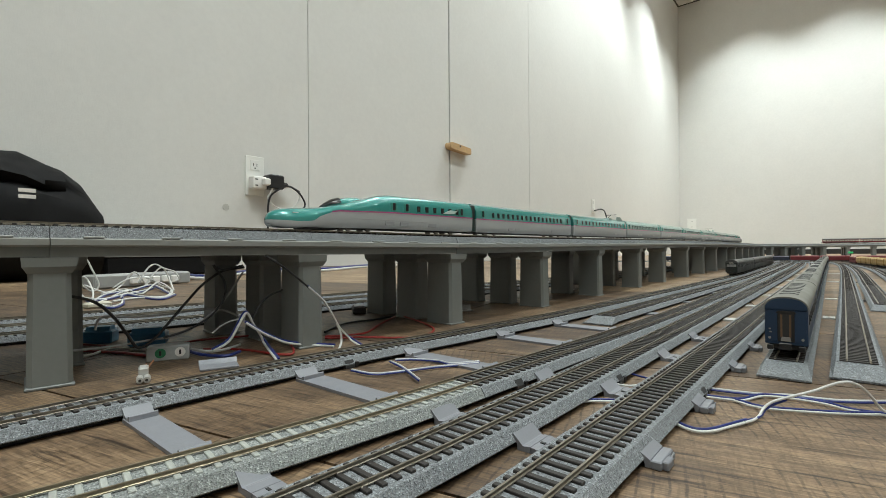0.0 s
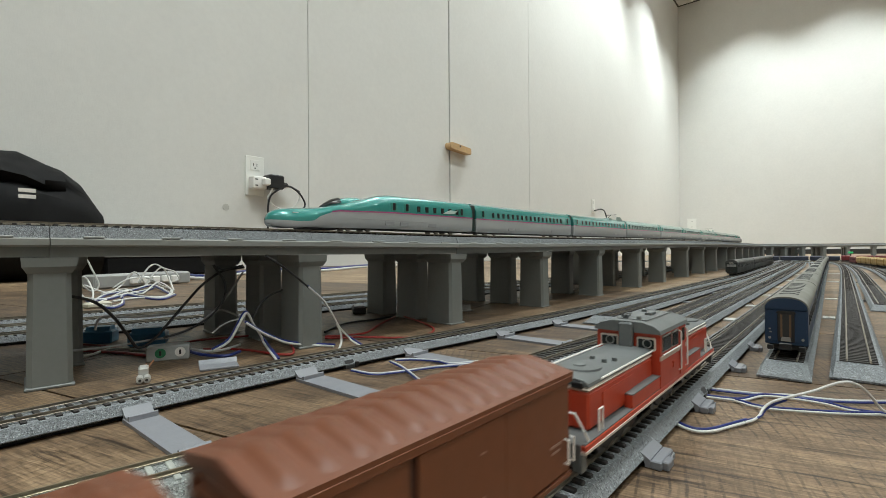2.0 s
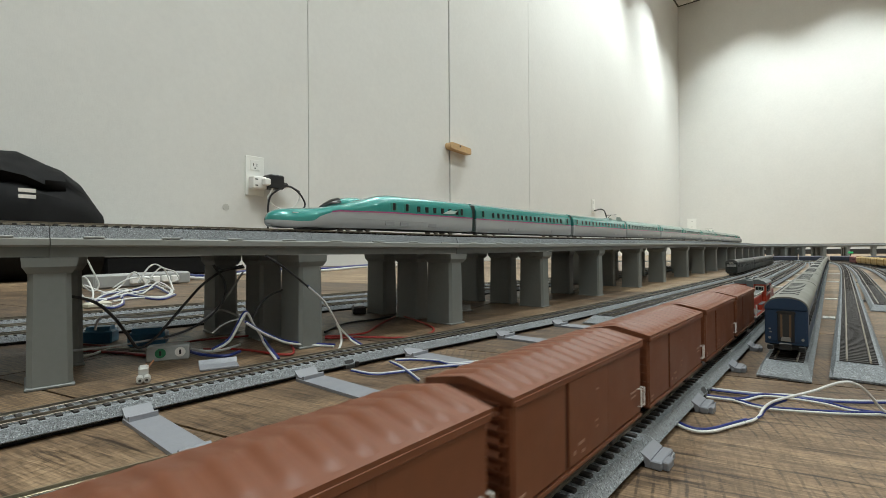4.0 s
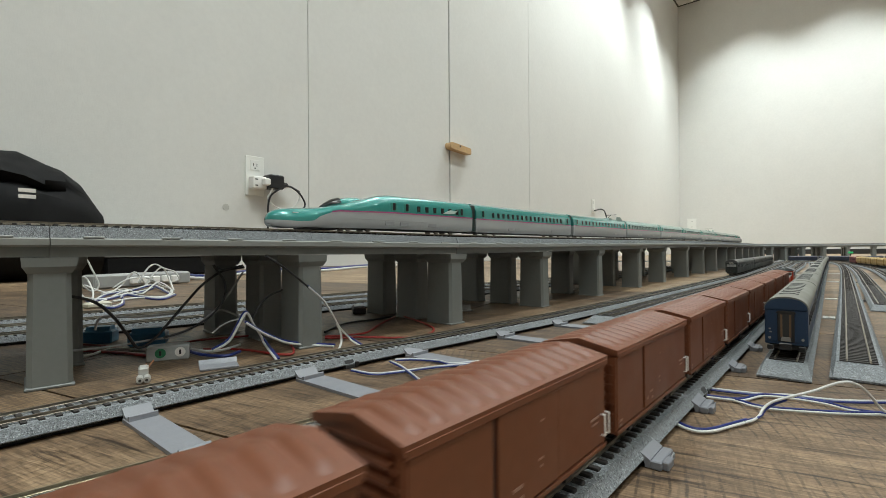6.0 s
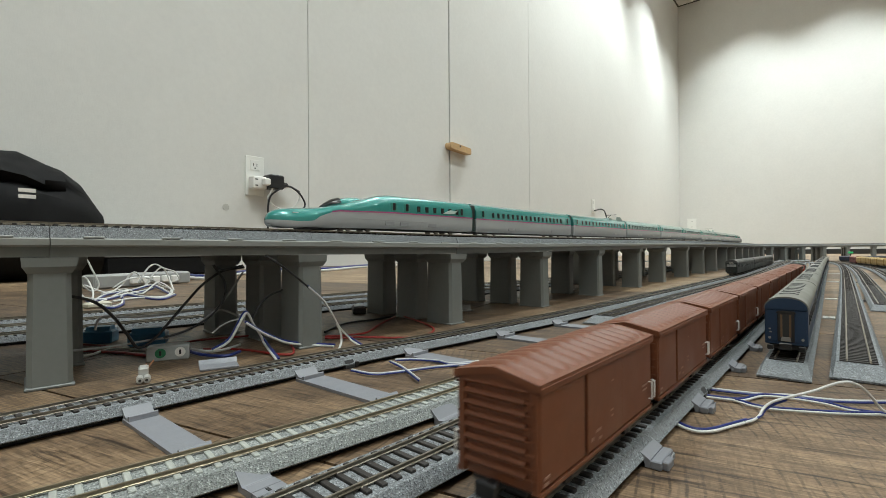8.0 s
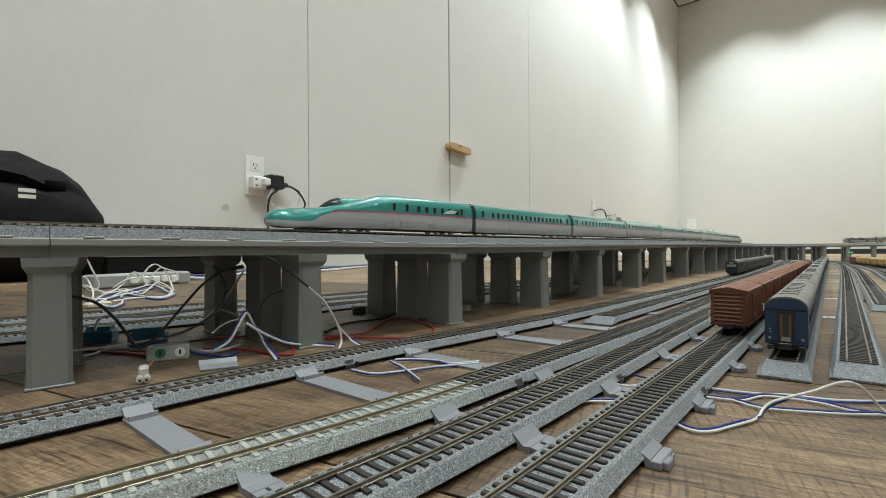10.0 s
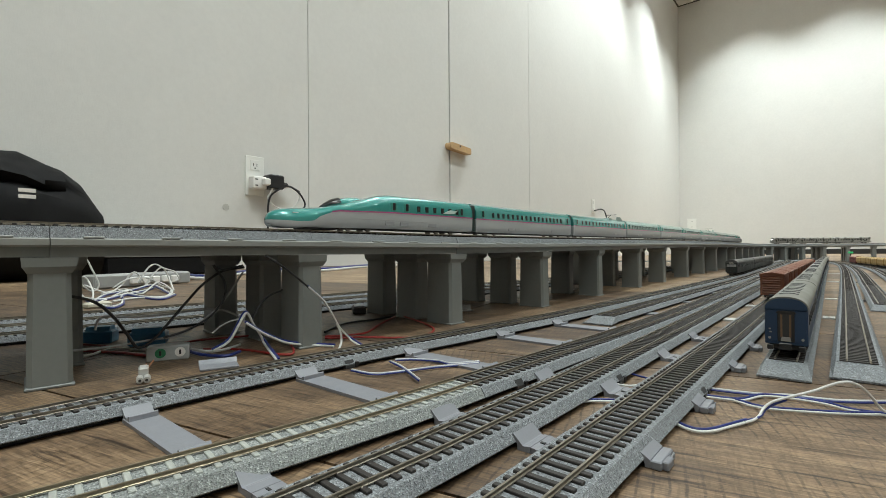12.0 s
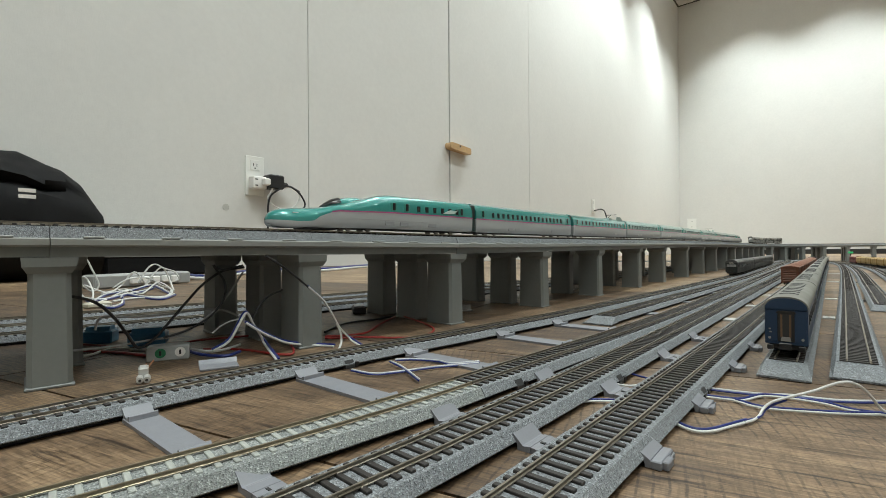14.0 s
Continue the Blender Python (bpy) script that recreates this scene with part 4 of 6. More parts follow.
        for y in (0.0095, 0.0178):
            part("door_handrail", Shape().tube([(s * CW, y, 0.0105), (s * (CW + 0.0008), y, 0.0110), (s * (CW + 0.0008), y, 0.0235), (s * CW, y, 0.0240)], 0.00026, 6), WHITE_PAINT, cab)
        part("worksplate", Shape().box(s * CW - 0.00025, s * CW + 0.00025, 0.002, 0.0042, 0.0128, 0.0148), LOCO_RED, cab)
        # equipment boxes beside the hoods with grey tops
        for y0, y1 in ((-0.036, -0.0115), (0.0190, 0.042)):
            bx = part("side_box", Shape().box(min(s * HW, s * (CW - 0.0002)), max(s * HW, s * (CW - 0.0002)), y0, y1, 0.0088, 0.0124), LOCO_RED, t)
            part("box_top", Shape().box(min(s * HW, s * (CW - 0.0001)), max(s * HW, s * (CW - 0.0001)), y0 - 0.0001, y1, 0.0124, 0.0127), LOCO_GREY, bx, "grey lid")
        # end railings
        for e in (-1, 1):
            y = e * (L - 0.0008)
            part("end_railing", Shape().tube([(s * 0.0035, y, 0.0088), (s * 0.0038, y, 0.0150), (s * 0.0070, y, 0.0150), (s * 0.0088, y - e * 0.001, 0.0110), (s * 0.0093, y - e * 0.002, 0.0088)], 0.0003, 6), WHITE_PAINT, t)
            part("corner_handrail", Shape().tube([(s * 0.0088, e * (L - 0.010), 0.0088), (s * 0.0088, e * (L - 0.010), 0.0140), (s * 0.0088, e * (L - 0.0122), 0.0140), (s * 0.0088, e * (L - 0.0122), 0.0088)], 0.0003, 6), WHITE_PAINT, t)
            part("step", Shape().box(s * 0.0080 - 0.0012, s * 0.0080 + 0.0012, y - 0.0012, y + 0.0012, 0.0025, 0.0068, 0.0002), LOCO_GREY, t)
    for x, y, sx, sy, h in ((0.0012, 0.008, 0.0011, 0.0026, 0.0013), (-0.0048, 0.004, 0.0007, 0.0007, 0.0012), (0.0018, -0.006, 0.0006, 0.0008, 0.0014), (-0.0030, 0.015, 0.0009, 0.0006, 0.0013), (-0.0012, -0.002, 0.0009, 0.0012, 0.0005)):
        z = 0.0284 - abs(x) * 0.04
        part("roof_fitting", Shape().box(x - sx, x + sx, y - sy, y + sy, z, z + h, 0.0002), LOCO_GREY, rf)
    part("whistle", Shape().disc_y(-0.0070, -0.0045, -0.003, 0.0296, 0.0005, 10).disc_y(-0.0070, -0.0045, -0.0018, 0.0296, 0.0005, 10).box(-0.0032, -0.0016, -0.0062, -0.0054, 0.0284, 0.0294), LOCO_FAN, rf)
    part("roof_conduit", Shape().tube([(0.0050, -0.0090, 0.0288), (0.0052, 0.006, 0.0288), (0.0050, 0.019, 0.0288)], 0.00016, 5).tube([(0.0050, -0.0085, 0.0288), (-0.0045, -0.0085, 0.0289)], 0.00014, 5), LOCO_FAN, rf)
    part("fuel_tank", Shape().box(-0.0070, 0.0070, -0.012, 0.012, 0.0022, 0.0066, 0.0008), UNDERFRAME, t)
    bogie(t, -0.040, 0.0135, 0.0078, 0.0032)
    bogie(t, 0.040, 0.0135, 0.0078, 0.0032)
    bogie(t, 0.0, 0.0110, 0.0060, 0.0030)
    for e in (-1, 1):
        coupler(t, e * L, e)
        part("buffer_beam", Shape().box(-0.0088, 0.0088, e * L - 0.0006, e * L + 0.0006, 0.0042, 0.0088), LOCO_GREY, t)
    return t


LOCO_FAN = mat("dark_grey_fitting", (0.11, 0.118, 0.118), 0.5, var=0.1, scale=120)


# ---- the green bullet train on the viaduct ----
EW = 0.0112


def half_arch(w, z0, z1, n=10, p=2.7):
    """Points from the lower near edge over the top to the other lower edge."""
    out = []
    for i in range(2 * n + 1):
        a = math.pi * i / (2 * n)
        c, s = math.cos(a), math.sin(a)
        out.append((w * math.copysign(abs(c) ** (2 / p), c), z0 + (z1 - z0) * abs(s) ** (2 / p)))
    return out


def skin(t, name, ys, ring, material, label=""):
    return part(name, Shape().loft([[(x, y, z) for x, z in ring(y)] for y in ys]), material, t, label, smooth=True)


def bullet_common(t, L0, L1, windows, doors, roof):
    """Windows, bands and running gear between two ends of a car."""
    for s in (-1, 1):
        for y in windows:
            part("window", Shape().box(s * EW * 0.985 - 0.0005, s * EW * 0.985 + 0.0003, y - 0.0018, y + 0.0018, 0.0152, 0.0199, 0.0006), GLASS_DARK, t)
        for y in doors:
            d = part("door", Shape().box(s * EW * 0.98 - 0.0006, s * EW * 0.98 + 0.00035, y - 0.0026, y + 0.0026, 0.0143, 0.0210, 0.0003), E5_DOOR, t)
            part("door_window", Shape().box(s * EW * 0.98 + min(0, s * 0.0008), s * EW * 0.98 + max(0, s * 0.0008), y - 0.0012, y + 0.0012, 0.0156, 0.0208, 0.0003), GLASS_DARK, d)
        for y in (L0 + 0.055, L0 + 0.068, L1 - 0.045):
            part("side_vent", Shape().box(s * EW * 0.965 - 0.0004, s * EW * 0.965 + 0.0004, y - 0.0038, y + 0.0038, 0.0046, 0.0072), E5_VENT, t)
    part("underframe", Shape().box(-0.0085, 0.0085, L0 + 0.004, L1 - 0.004, 0.0016, 0.0042, 0.0004), UNDERFRAME, t)


def body_rings(z1):
    up = lambda y: half_arch(EW, 0.0135, z1)
    lo = lambda y: [(EW, 0.0135), (EW * 1.0, 0.010), (EW * 0.985, 0.006), (EW * 0.94, 0.0032), (EW * 0.86, 0.0022), (-EW * 0.86, 0.0022), (-EW * 0.94, 0.0032), (-EW * 0.985, 0.006), (-EW, 0.010), (-EW, 0.0135)]
    return up, lo


E5_DOOR = mat("green_door", (0.042, 0.27, 0.215), 0.25, 0.1)
E5_VENT = mat("grey_side_vent", (0.30, 0.31, 0.32), 0.5)


def bullet_car(L, kind, pantograph=False):
    t = thing("bullet_train_car", "green and silver high-speed train coach with pink waistband", "train car", "bullet train cars")
    h = L / 2
    up, lo = body_rings(0.0272)
    skin(t, "upper_body", (-h, h), up, E5_GREEN, "pearl green upper body")
    skin(t, "lower_body", (-h, h), lo, E5_SILVER, "silver-white lower body")
    part("waistband", Shape().box(-EW - 0.00022, EW + 0.00022, -h + 0.0002, h - 0.0002, 0.0132, 0.0139), E5_PINK, t, "pink waistband")
    n = 17 if kind else 13
    wins = [-h + 0.026 + i * (L - 0.052) / (n - 1) for i in range(n)]
    bullet_common(t, -h, h, wins, (-h + 0.010, h - 0.010), True)
    part("gangway", Shape().box(-0.0090, 0.0090, h - 0.0005, h + 0.0056, 0.003, 0.0252, 0.0006), BELLOWS, t, "black rubber gangway")
    for y in (-h + 0.028, h - 0.028):
        bogie(t, y, 0.0125, 0.0080, 0.0028, 0.0078)
    if pantograph:
        e = h - 0.024
        p = part("pantograph_shield", Shape().prism_x([(e - 0.012, 0.0246), (e - 0.006, 0.0306), (e + 0.007, 0.0306), (e + 0.018, 0.0246)], EW * 0.66, EW * 0.74), E5_SHIELD, t, "grey-green noise shield beside the pantograph")
        part("pantograph_shield", Shape().prism_x([(e - 0.012, 0.0246), (e - 0.006, 0.0306), (e + 0.007, 0.0306), (e + 0.018, 0.0246)], -EW * 0.74, -EW * 0.66), E5_SHIELD, t)
        part("pantograph", Shape().tube([(0, e - 0.010, 0.0255), (0, e - 0.018, 0.0300), (0, e - 0.008, 0.0335)], 0.0005, 6).box(-0.008, 0.008, e - 0.0088, e - 0.0072, 0.0333, 0.0340, 0.0002).box(-0.004, 0.004, e - 0.024, e - 0.004, 0.0250, 0.0262, 0.0003), BLACK_PL, t)
        part("insulator_cover", Shape().prism_x([(e - 0.040, 0.0250), (e - 0.037, 0.0278), (e - 0.028, 0.0278), (e - 0.025, 0.0250)], -EW * 0.7, EW * 0.7), E5_SHIELD, t)
    return t


BELLOWS = mat("dark_green_bellows", (0.012, 0.035, 0.03), 0.5)
E5_SHIELD = mat("shield_grey_green", (0.22, 0.29, 0.265), 0.4)


def interp(x, table):
    for (a, p), (b, q) in zip(table, table[1:]):
        if x <= b:
            k = (x - a) / (b - a)
            k = k * k * (3 - 2 * k) * 0.4 + k * 0.6
            return p + (q - p) * max(0, min(1, k))
    return table[-1][1]


def bullet_nose(L):
    """The end car with the long duck-bill nose towards its own -y."""
    t = thing("bullet_train_car", "leading green and silver high-speed train car with long nose", "train car", "bullet train cars")
    h, N = L / 2, 0.088
    W = [(0, 0.0022), (0.012, 0.0046), (0.035, 0.0068), (0.08, 0.0086), (0.18, 0.0100), (0.4, 0.0109), (0.7, EW), (1, EW)]
    TOP = [(0, 0.0072), (0.012, 0.0093), (0.035, 0.0110), (0.08, 0.0124), (0.16, 0.0134), (0.36, 0.0146), (0.55, 0.0182), (0.75, 0.0227), (0.92, 0.0264), (1, 0.0272)]
    CUT = [(0, 0.0054), (0.06, 0.0052), (0.2, 0.0048), (0.29, 0.0052), (0.35, 0.0086), (0.42, 0.0112), (0.5, 0.0124), (1, 0.0135)]
    BOT = [(0, 0.0034), (0.04, 0.0016), (0.12, 0.0008), (0.3, 0.0014), (1, 0.0022)]
    def up(y):
        u = (y + h) / N
        return half_arch(interp(u, W), interp(u, CUT), interp(u, TOP), p=2.1 + 0.6 * min(1, max(0, u - 0.2)))
    def lo(y):
        u = (y + h) / N
        w, c, b = interp(u, W), interp(u, CUT), interp(u, BOT)
        d = c - b
        return [(w, c), (w * 0.995, b + d * 0.7), (w * 0.975, b + d * 0.4), (w * 0.92, b + d * 0.12), (w * 0.82, b), (-w * 0.82, b), (-w * 0.92, b + d * 0.12), (-w * 0.975, b + d * 0.4), (-w * 0.995, b + d * 0.7), (-w, c)]
    ys = [-h + N * k for k in (0, 0.006, 0.012, 0.022, 0.035, 0.055, 0.08, 0.12, 0.16, 0.2, 0.25, 0.3, 0.34, 0.38, 0.44, 0.5, 0.56, 0.62, 0.68, 0.75, 0.82, 0.88, 0.94, 1.0)] + [h]
    skin(t, "upper_body", ys, up, E5_GREEN, "pearl green upper body")
    skin(t, "lower_body", ys, lo, E5_SILVER, "silver-white lower body")
    band = Shape()
    for s in (-1, 1):
        rings = []
        for y in ys[14:]:
            u = (y + h) / N
            w, c = interp(u, W), interp(u, CUT)
            x = s * (w + 0.0002)
            rings.append([(x, y, c - 0.0001), (x, y, c + 0.0007), (x - s * 0.0008, y, c + 0.0007), (x - s * 0.0008, y, c - 0.0001)])
        band.loft(rings)
    part("waistband", band, E5_PINK, t, "pink waistband")
    # cockpit canopy on the nose
    rings = []
    for k, wk, zk in ((0.40, 0.0008, 0.0002), (0.44, 0.0032, 0.0018), (0.50, 0.0048, 0.0034), (0.57, 0.0054, 0.0040), (0.64, 0.0050, 0.0034), (0.72, 0.0036, 0.0016), (0.80, 0.0012, 0.0002)):
        z = interp(k, TOP) - 0.0004
        rings.append([(wk * math.cos(a), -h + N * k, z - 0.0016 + (zk + 0.0016) * math.sin(a)) for a in [math.pi * i / 12 for i in range(13)]])
    cn = part("canopy", Shape().loft(rings), E5_GREEN, t, smooth=True)
    rings = []
    for k, wk, zk in ((0.405, 0.0009, 0.0004), (0.44, 0.0034, 0.0020), (0.50, 0.0050, 0.0036), (0.555, 0.0055, 0.0042)):
        z = interp(k, TOP)
        rings.append([(wk * math.cos(a), -h + N * k, z - 0.0006 + (zk + 0.0007) * math.sin(a)) for a in [math.pi * (0.06 + 0.88 * i / 12) for i in range(13)]])
    part("windscreen", Shape().loft(rings), GLASS_DARK, cn, "black glass windscreen", smooth=True)
    wins = [-h + N + 0.024 + 0.0082 * i for i in range(6)]
    bullet_common(t, -h + 0.03, h, wins, (-h + N + 0.0005, -h + N + 0.0125, h - 0.013), True)
    for s in (-1, 1):
        part("nose_lamp", Shape().box(s * 0.0074 - 0.0010, s * 0.0074 + 0.0010, -h + 0.013, -h + 0.017, 0.0098, 0.0104, 0.0002), PLATE, t)
        part("skirt_seam", Shape().box(s * EW * 0.985 - 0.0003, s * EW * 0.985 + 0.0002, -h + 0.055, -h + 0.12, 0.0079, 0.0081), E5_VENT, t)
        part("emblem", Shape().prism_x([(h - 0.034, 0.0160), (h - 0.026, 0.0190), (h - 0.020, 0.0185), (h - 0.017, 0.0195), (h - 0.021, 0.0165), (h - 0.027, 0.0158)], min(s * EW * 0.97, s * (EW * 0.97 + 0.0006)), max(s * EW * 0.97, s * (EW * 0.97 + 0.0006))), E5_TEXT, t, "pale bird-like emblem")
    part("snow_plough", Shape().prism_x([(-h + 0.022, 0.0006), (-h + 0.046, 0.0006), (-h + 0.050, 0.0024), (-h + 0.020, 0.0024)], -0.0080, 0.0080), UNDERFRAME, t)
    part("gangway", Shape().box(-0.0090, 0.0090, h - 0.0005, h + 0.0056, 0.003, 0.0252, 0.0006), BELLOWS, t, "black rubber gangway")
    for y in (-h + 0.062, h - 0.028):
        bogie(t, y, 0.0125, 0.0080, 0.0028, 0.0078)
    return t


def build_bullet_train():
    lane = LANES[0]
    P = 0.192
    s0 = lane.near_y(0.146)
    L = 0.1862
    N1 = 0.171
    n = bullet_nose(N1)
    c = s0 + N1 / 2
    n.matrix_basis = lane.car(c, 0.050, RAIL_UP)
    s = c + N1 / 2 + 0.0058 + L / 2
    plain, panto = bullet_car(L, True), bullet_car(L, False, True)
    for i in range(8):
        src = panto if i in (1, 5) else plain
        if i in (0, 1):
            src.matrix_basis = lane.car(s, 0.06, RAIL_UP)
        else:
            copy_thing(src, lane.car(s, 0.06, RAIL_UP))
        s += P
    tail = copy_thing(n, lane.car(s - 0.008, 0.050, RAIL_UP) @ pose(0, 0, 0, 0, 0, 180))


build_bullet_train()


# ---- coaches and wagons ----
def coach(name, label, category, group, L, W, H, body_m, roof_m, nwin, win_m=None, face=False, vents=0, band=None):
    t = thing(name, label, category, group)
    h, w = L / 2, W / 2
    e = H * 0.80
    part("body", Shape().box(-w, w, -h, h, 0.0055, e, 0.0003), body_m, t)
    rf = half_arch(w + 0.0003, e - 0.0002, H, 8, 2.2)
    roof = part("roof", Shape().prism(rf, -h - 0.0002, h + 0.0002), roof_m, t, smooth=True)
    for s in (-1, 1):
        for i in range(nwin):
            y = -h + 0.014 + i * (L - 0.028) / max(1, nwin - 1)
            part("window", Shape().box(s * w - 0.0003, s * w + 0.0003, y - 0.0022, y + 0.0022, H * 0.50, H * 0.68, 0.0002), win_m or GLASS_DARK, t)
        if band:
            part("side_band", Shape().box(s * w - 0.0002, s * w + 0.0002, -h, h, H * 0.46, H * 0.72), band, t)
    for y in range(vents):
        yy = -h + 0.022 + y * 0.0125
        part("roof_vent", Shape().loft([[(x, yy + dy, z) for x, z in [(q, H - 0.0004 - 0.9 * H * (abs(q) / w) ** 2.4 * 0.10 + up) for q in (-0.0040, -0.0020, 0, 0.0020, 0.0040)] + [(q, H - 0.0012 - 0.9 * H * (abs(q) / w) ** 2.4 * 0.10) for q in (0.0040, 0.0020, 0, -0.0020, -0.0040)]] for dy, up in ((-0.0014, 0.0), (-0.0006, 0.0007), (0.0006, 0.0007), (0.0014, 0.0))]), ROOF_VENT, roof)
    if face:
        part("end_face", Shape().prism(half_arch(w - 0.0001, e - 0.0004, H - 0.0007, 8, 2.2), -h - 0.0006, -h + 0.0002), body_m, t, smooth=False)
        for s in (-1, 1):
            part("end_panel", Shape().box(s * 0.0055 - 0.0024, s * 0.0055 + 0.0024, -h - 0.0003, -h + 0.0002, 0.0068, e * 0.97, 0.0002), body_m, t)
            part("end_step", Shape().box(s * 0.0062 - 0.0012, s * 0.0062 + 0.0012, -h - 0.0016, -h + 0.0006, 0.0030, 0.0052, 0.0002), UNDERFRAME, t)
            part("tail_lamp", Shape().disc_y(-h - 0.0009, -h, s * 0.0064, 0.0085, 0.0006, 10), WIN_GREY, t)
        g = part("gangway", Shape().box(-0.0033, 0.0033, -h - 0.0010, -h, 0.0070, 0.0208, 0.0003), UNDERFRAME, t, "black gangway frame")
        part("gangway_opening", Shape().box(-0.0023, 0.0023, -h - 0.0012, -h - 0.0004, 0.0082, 0.0202), HOLE, g)
        for q in (-0.0017, 0.0017):
            part("gangway_pillar", Shape().box(q - 0.0004, q + 0.0004, -h - 0.0014, -h - 0.0010, 0.0092, 0.0200), WIN_DARKRED, g, "brown inner door edge")
        part("end_hood", Shape().prism([(-0.0040, 0.0206), (0.0040, 0.0206), (0.0033, 0.0216), (-0.0033, 0.0216)], -h - 0.0013, -h), UNDERFRAME, g)
        part("gangway_plate", Shape().prism([(-0.0020, 0.0074), (0.0020, 0.0074), (0.0016, 0.0094), (-0.0016, 0.0094)], -h - 0.0018, -h - 0.0011), WIN_GREY, g)
        for i, (x, z) in enumerate(((-0.0063, 0.0125), (-0.0060, 0.0110))):
            part("stencil_mark", Shape().box(x - 0.0005, x + 0.0004, -h - 0.0006, -h - 0.0003, z, z + 0.0006), WIN_GREY, t)
    part("underframe", Shape().box(-w * 0.8, w * 0.8, -h + 0.002, h - 0.002, 0.0030, 0.0056), UNDERFRAME, t)
    for y in (-h + 0.022, h - 0.022):
        bogie(t, y, 0.010, 0.0065, 0.0027, min(0.0072, w * 0.9))
    for s in (-1, 1):
        coupler(t, s * h, s)
    return t




def place_row(src, path, s0, pitch, count, lift, flip=False):
    for i in range(count):
        m = path.car(s0 + i * pitch, pitch * 0.33, lift)
        if i == 0:
            src.matrix_basis = m
        else:
            copy_thing(src, m)


def build_yard_trains():
    s0 = 0.003
    first = coach("passenger_coach", "dark blue passenger coach with grey rounded roof, end gangway open", "coach", "blue coaches", 0.146, 0.0168, 0.0285, COACH_BLUE, COACH_ROOF, 9, WIN_BLUEGLASS, True, 8)
    place_row(first, PATH_E, s0 + 0.074, 0.151, 11, 0.0072)
    emu = coach("electric_multiple_unit_car", "dark green electric train car with grey roof", "train car", "parked green train", 0.30, 0.0205, 0.0305, EMU_GREEN, EMU_ROOF, 14, None)
    for s in (-1, 1):
        part("cab_pane", Shape().box(s * 0.0055 - 0.0026, s * 0.0055 + 0.0026, -0.1504, -0.150, 0.0165, 0.0215), WIN_GREY, emu)
    part("cab_pane", Shape().box(-0.0022, 0.0022, -0.1504, -0.150, 0.0165, 0.0215), WIN_GREY, emu)
    part("destination_sign", Shape().box(-0.0035, 0.0035, -0.1504, -0.150, 0.0236, 0.0252), CREAM, emu)
    place_row(emu, PATH_D, PATH_D.near_y(1.08) + 0.15, 0.306, 3, 0.0072)
    # hopper wagons and their locomotive
    hop = thing("hopper_wagon", "sand-yellow covered hopper wagon", "goods wagon", "hopper wagons")
    part("body", Shape().loft([[(x, y, z) for x, y in ((-a, -b), (a, -b), (a, b), (-a, b))] for z, a, b in ((0.006, 0.0085, 0.026), (0.011, 0.0100, 0.034), (0.022, 0.0100, 0.034), (0.0255, 0.0070, 0.034))]), YELLOW, hop)
    for y in (-0.0325, -0.011, 0.011, 0.0325):
        part("rib", Shape().box(-0.0103, 0.0103, y - 0.0006, y + 0.0006, 0.010, 0.0225), YELLOW, hop)
    part("roof_hatch", Shape().box(-0.004, 0.004, -0.028, 0.028, 0.0255, 0.0262, 0.0003), YELLOW, hop)
    part("underframe", Shape().box(-0.007, 0.007, -0.034, 0.034, 0.0035, 0.006), UNDERFRAME, hop)
    for y in (-0.023, 0.023):
        bogie(hop, y, 0.008, 0.005, 0.0026)
    sH = PATH_H.near_y(1.98)
    place_row(hop, PATH_H, sH, -0.0735, 9, 0.0072)
    red = coach("electric_locomotive", "crimson electric locomotive coupled to the hopper wagons", "locomotive", "", 0.105, 0.0190, 0.0270, CRIMSON, CRIMSON, 5)
    red.matrix_basis = PATH_H.car(sH + 0.094, 0.035, 0.0072)


WIN_BLUEGLASS = mat("coach_window", (0.03, 0.035, 0.04), 0.2)
build_yard_trains()


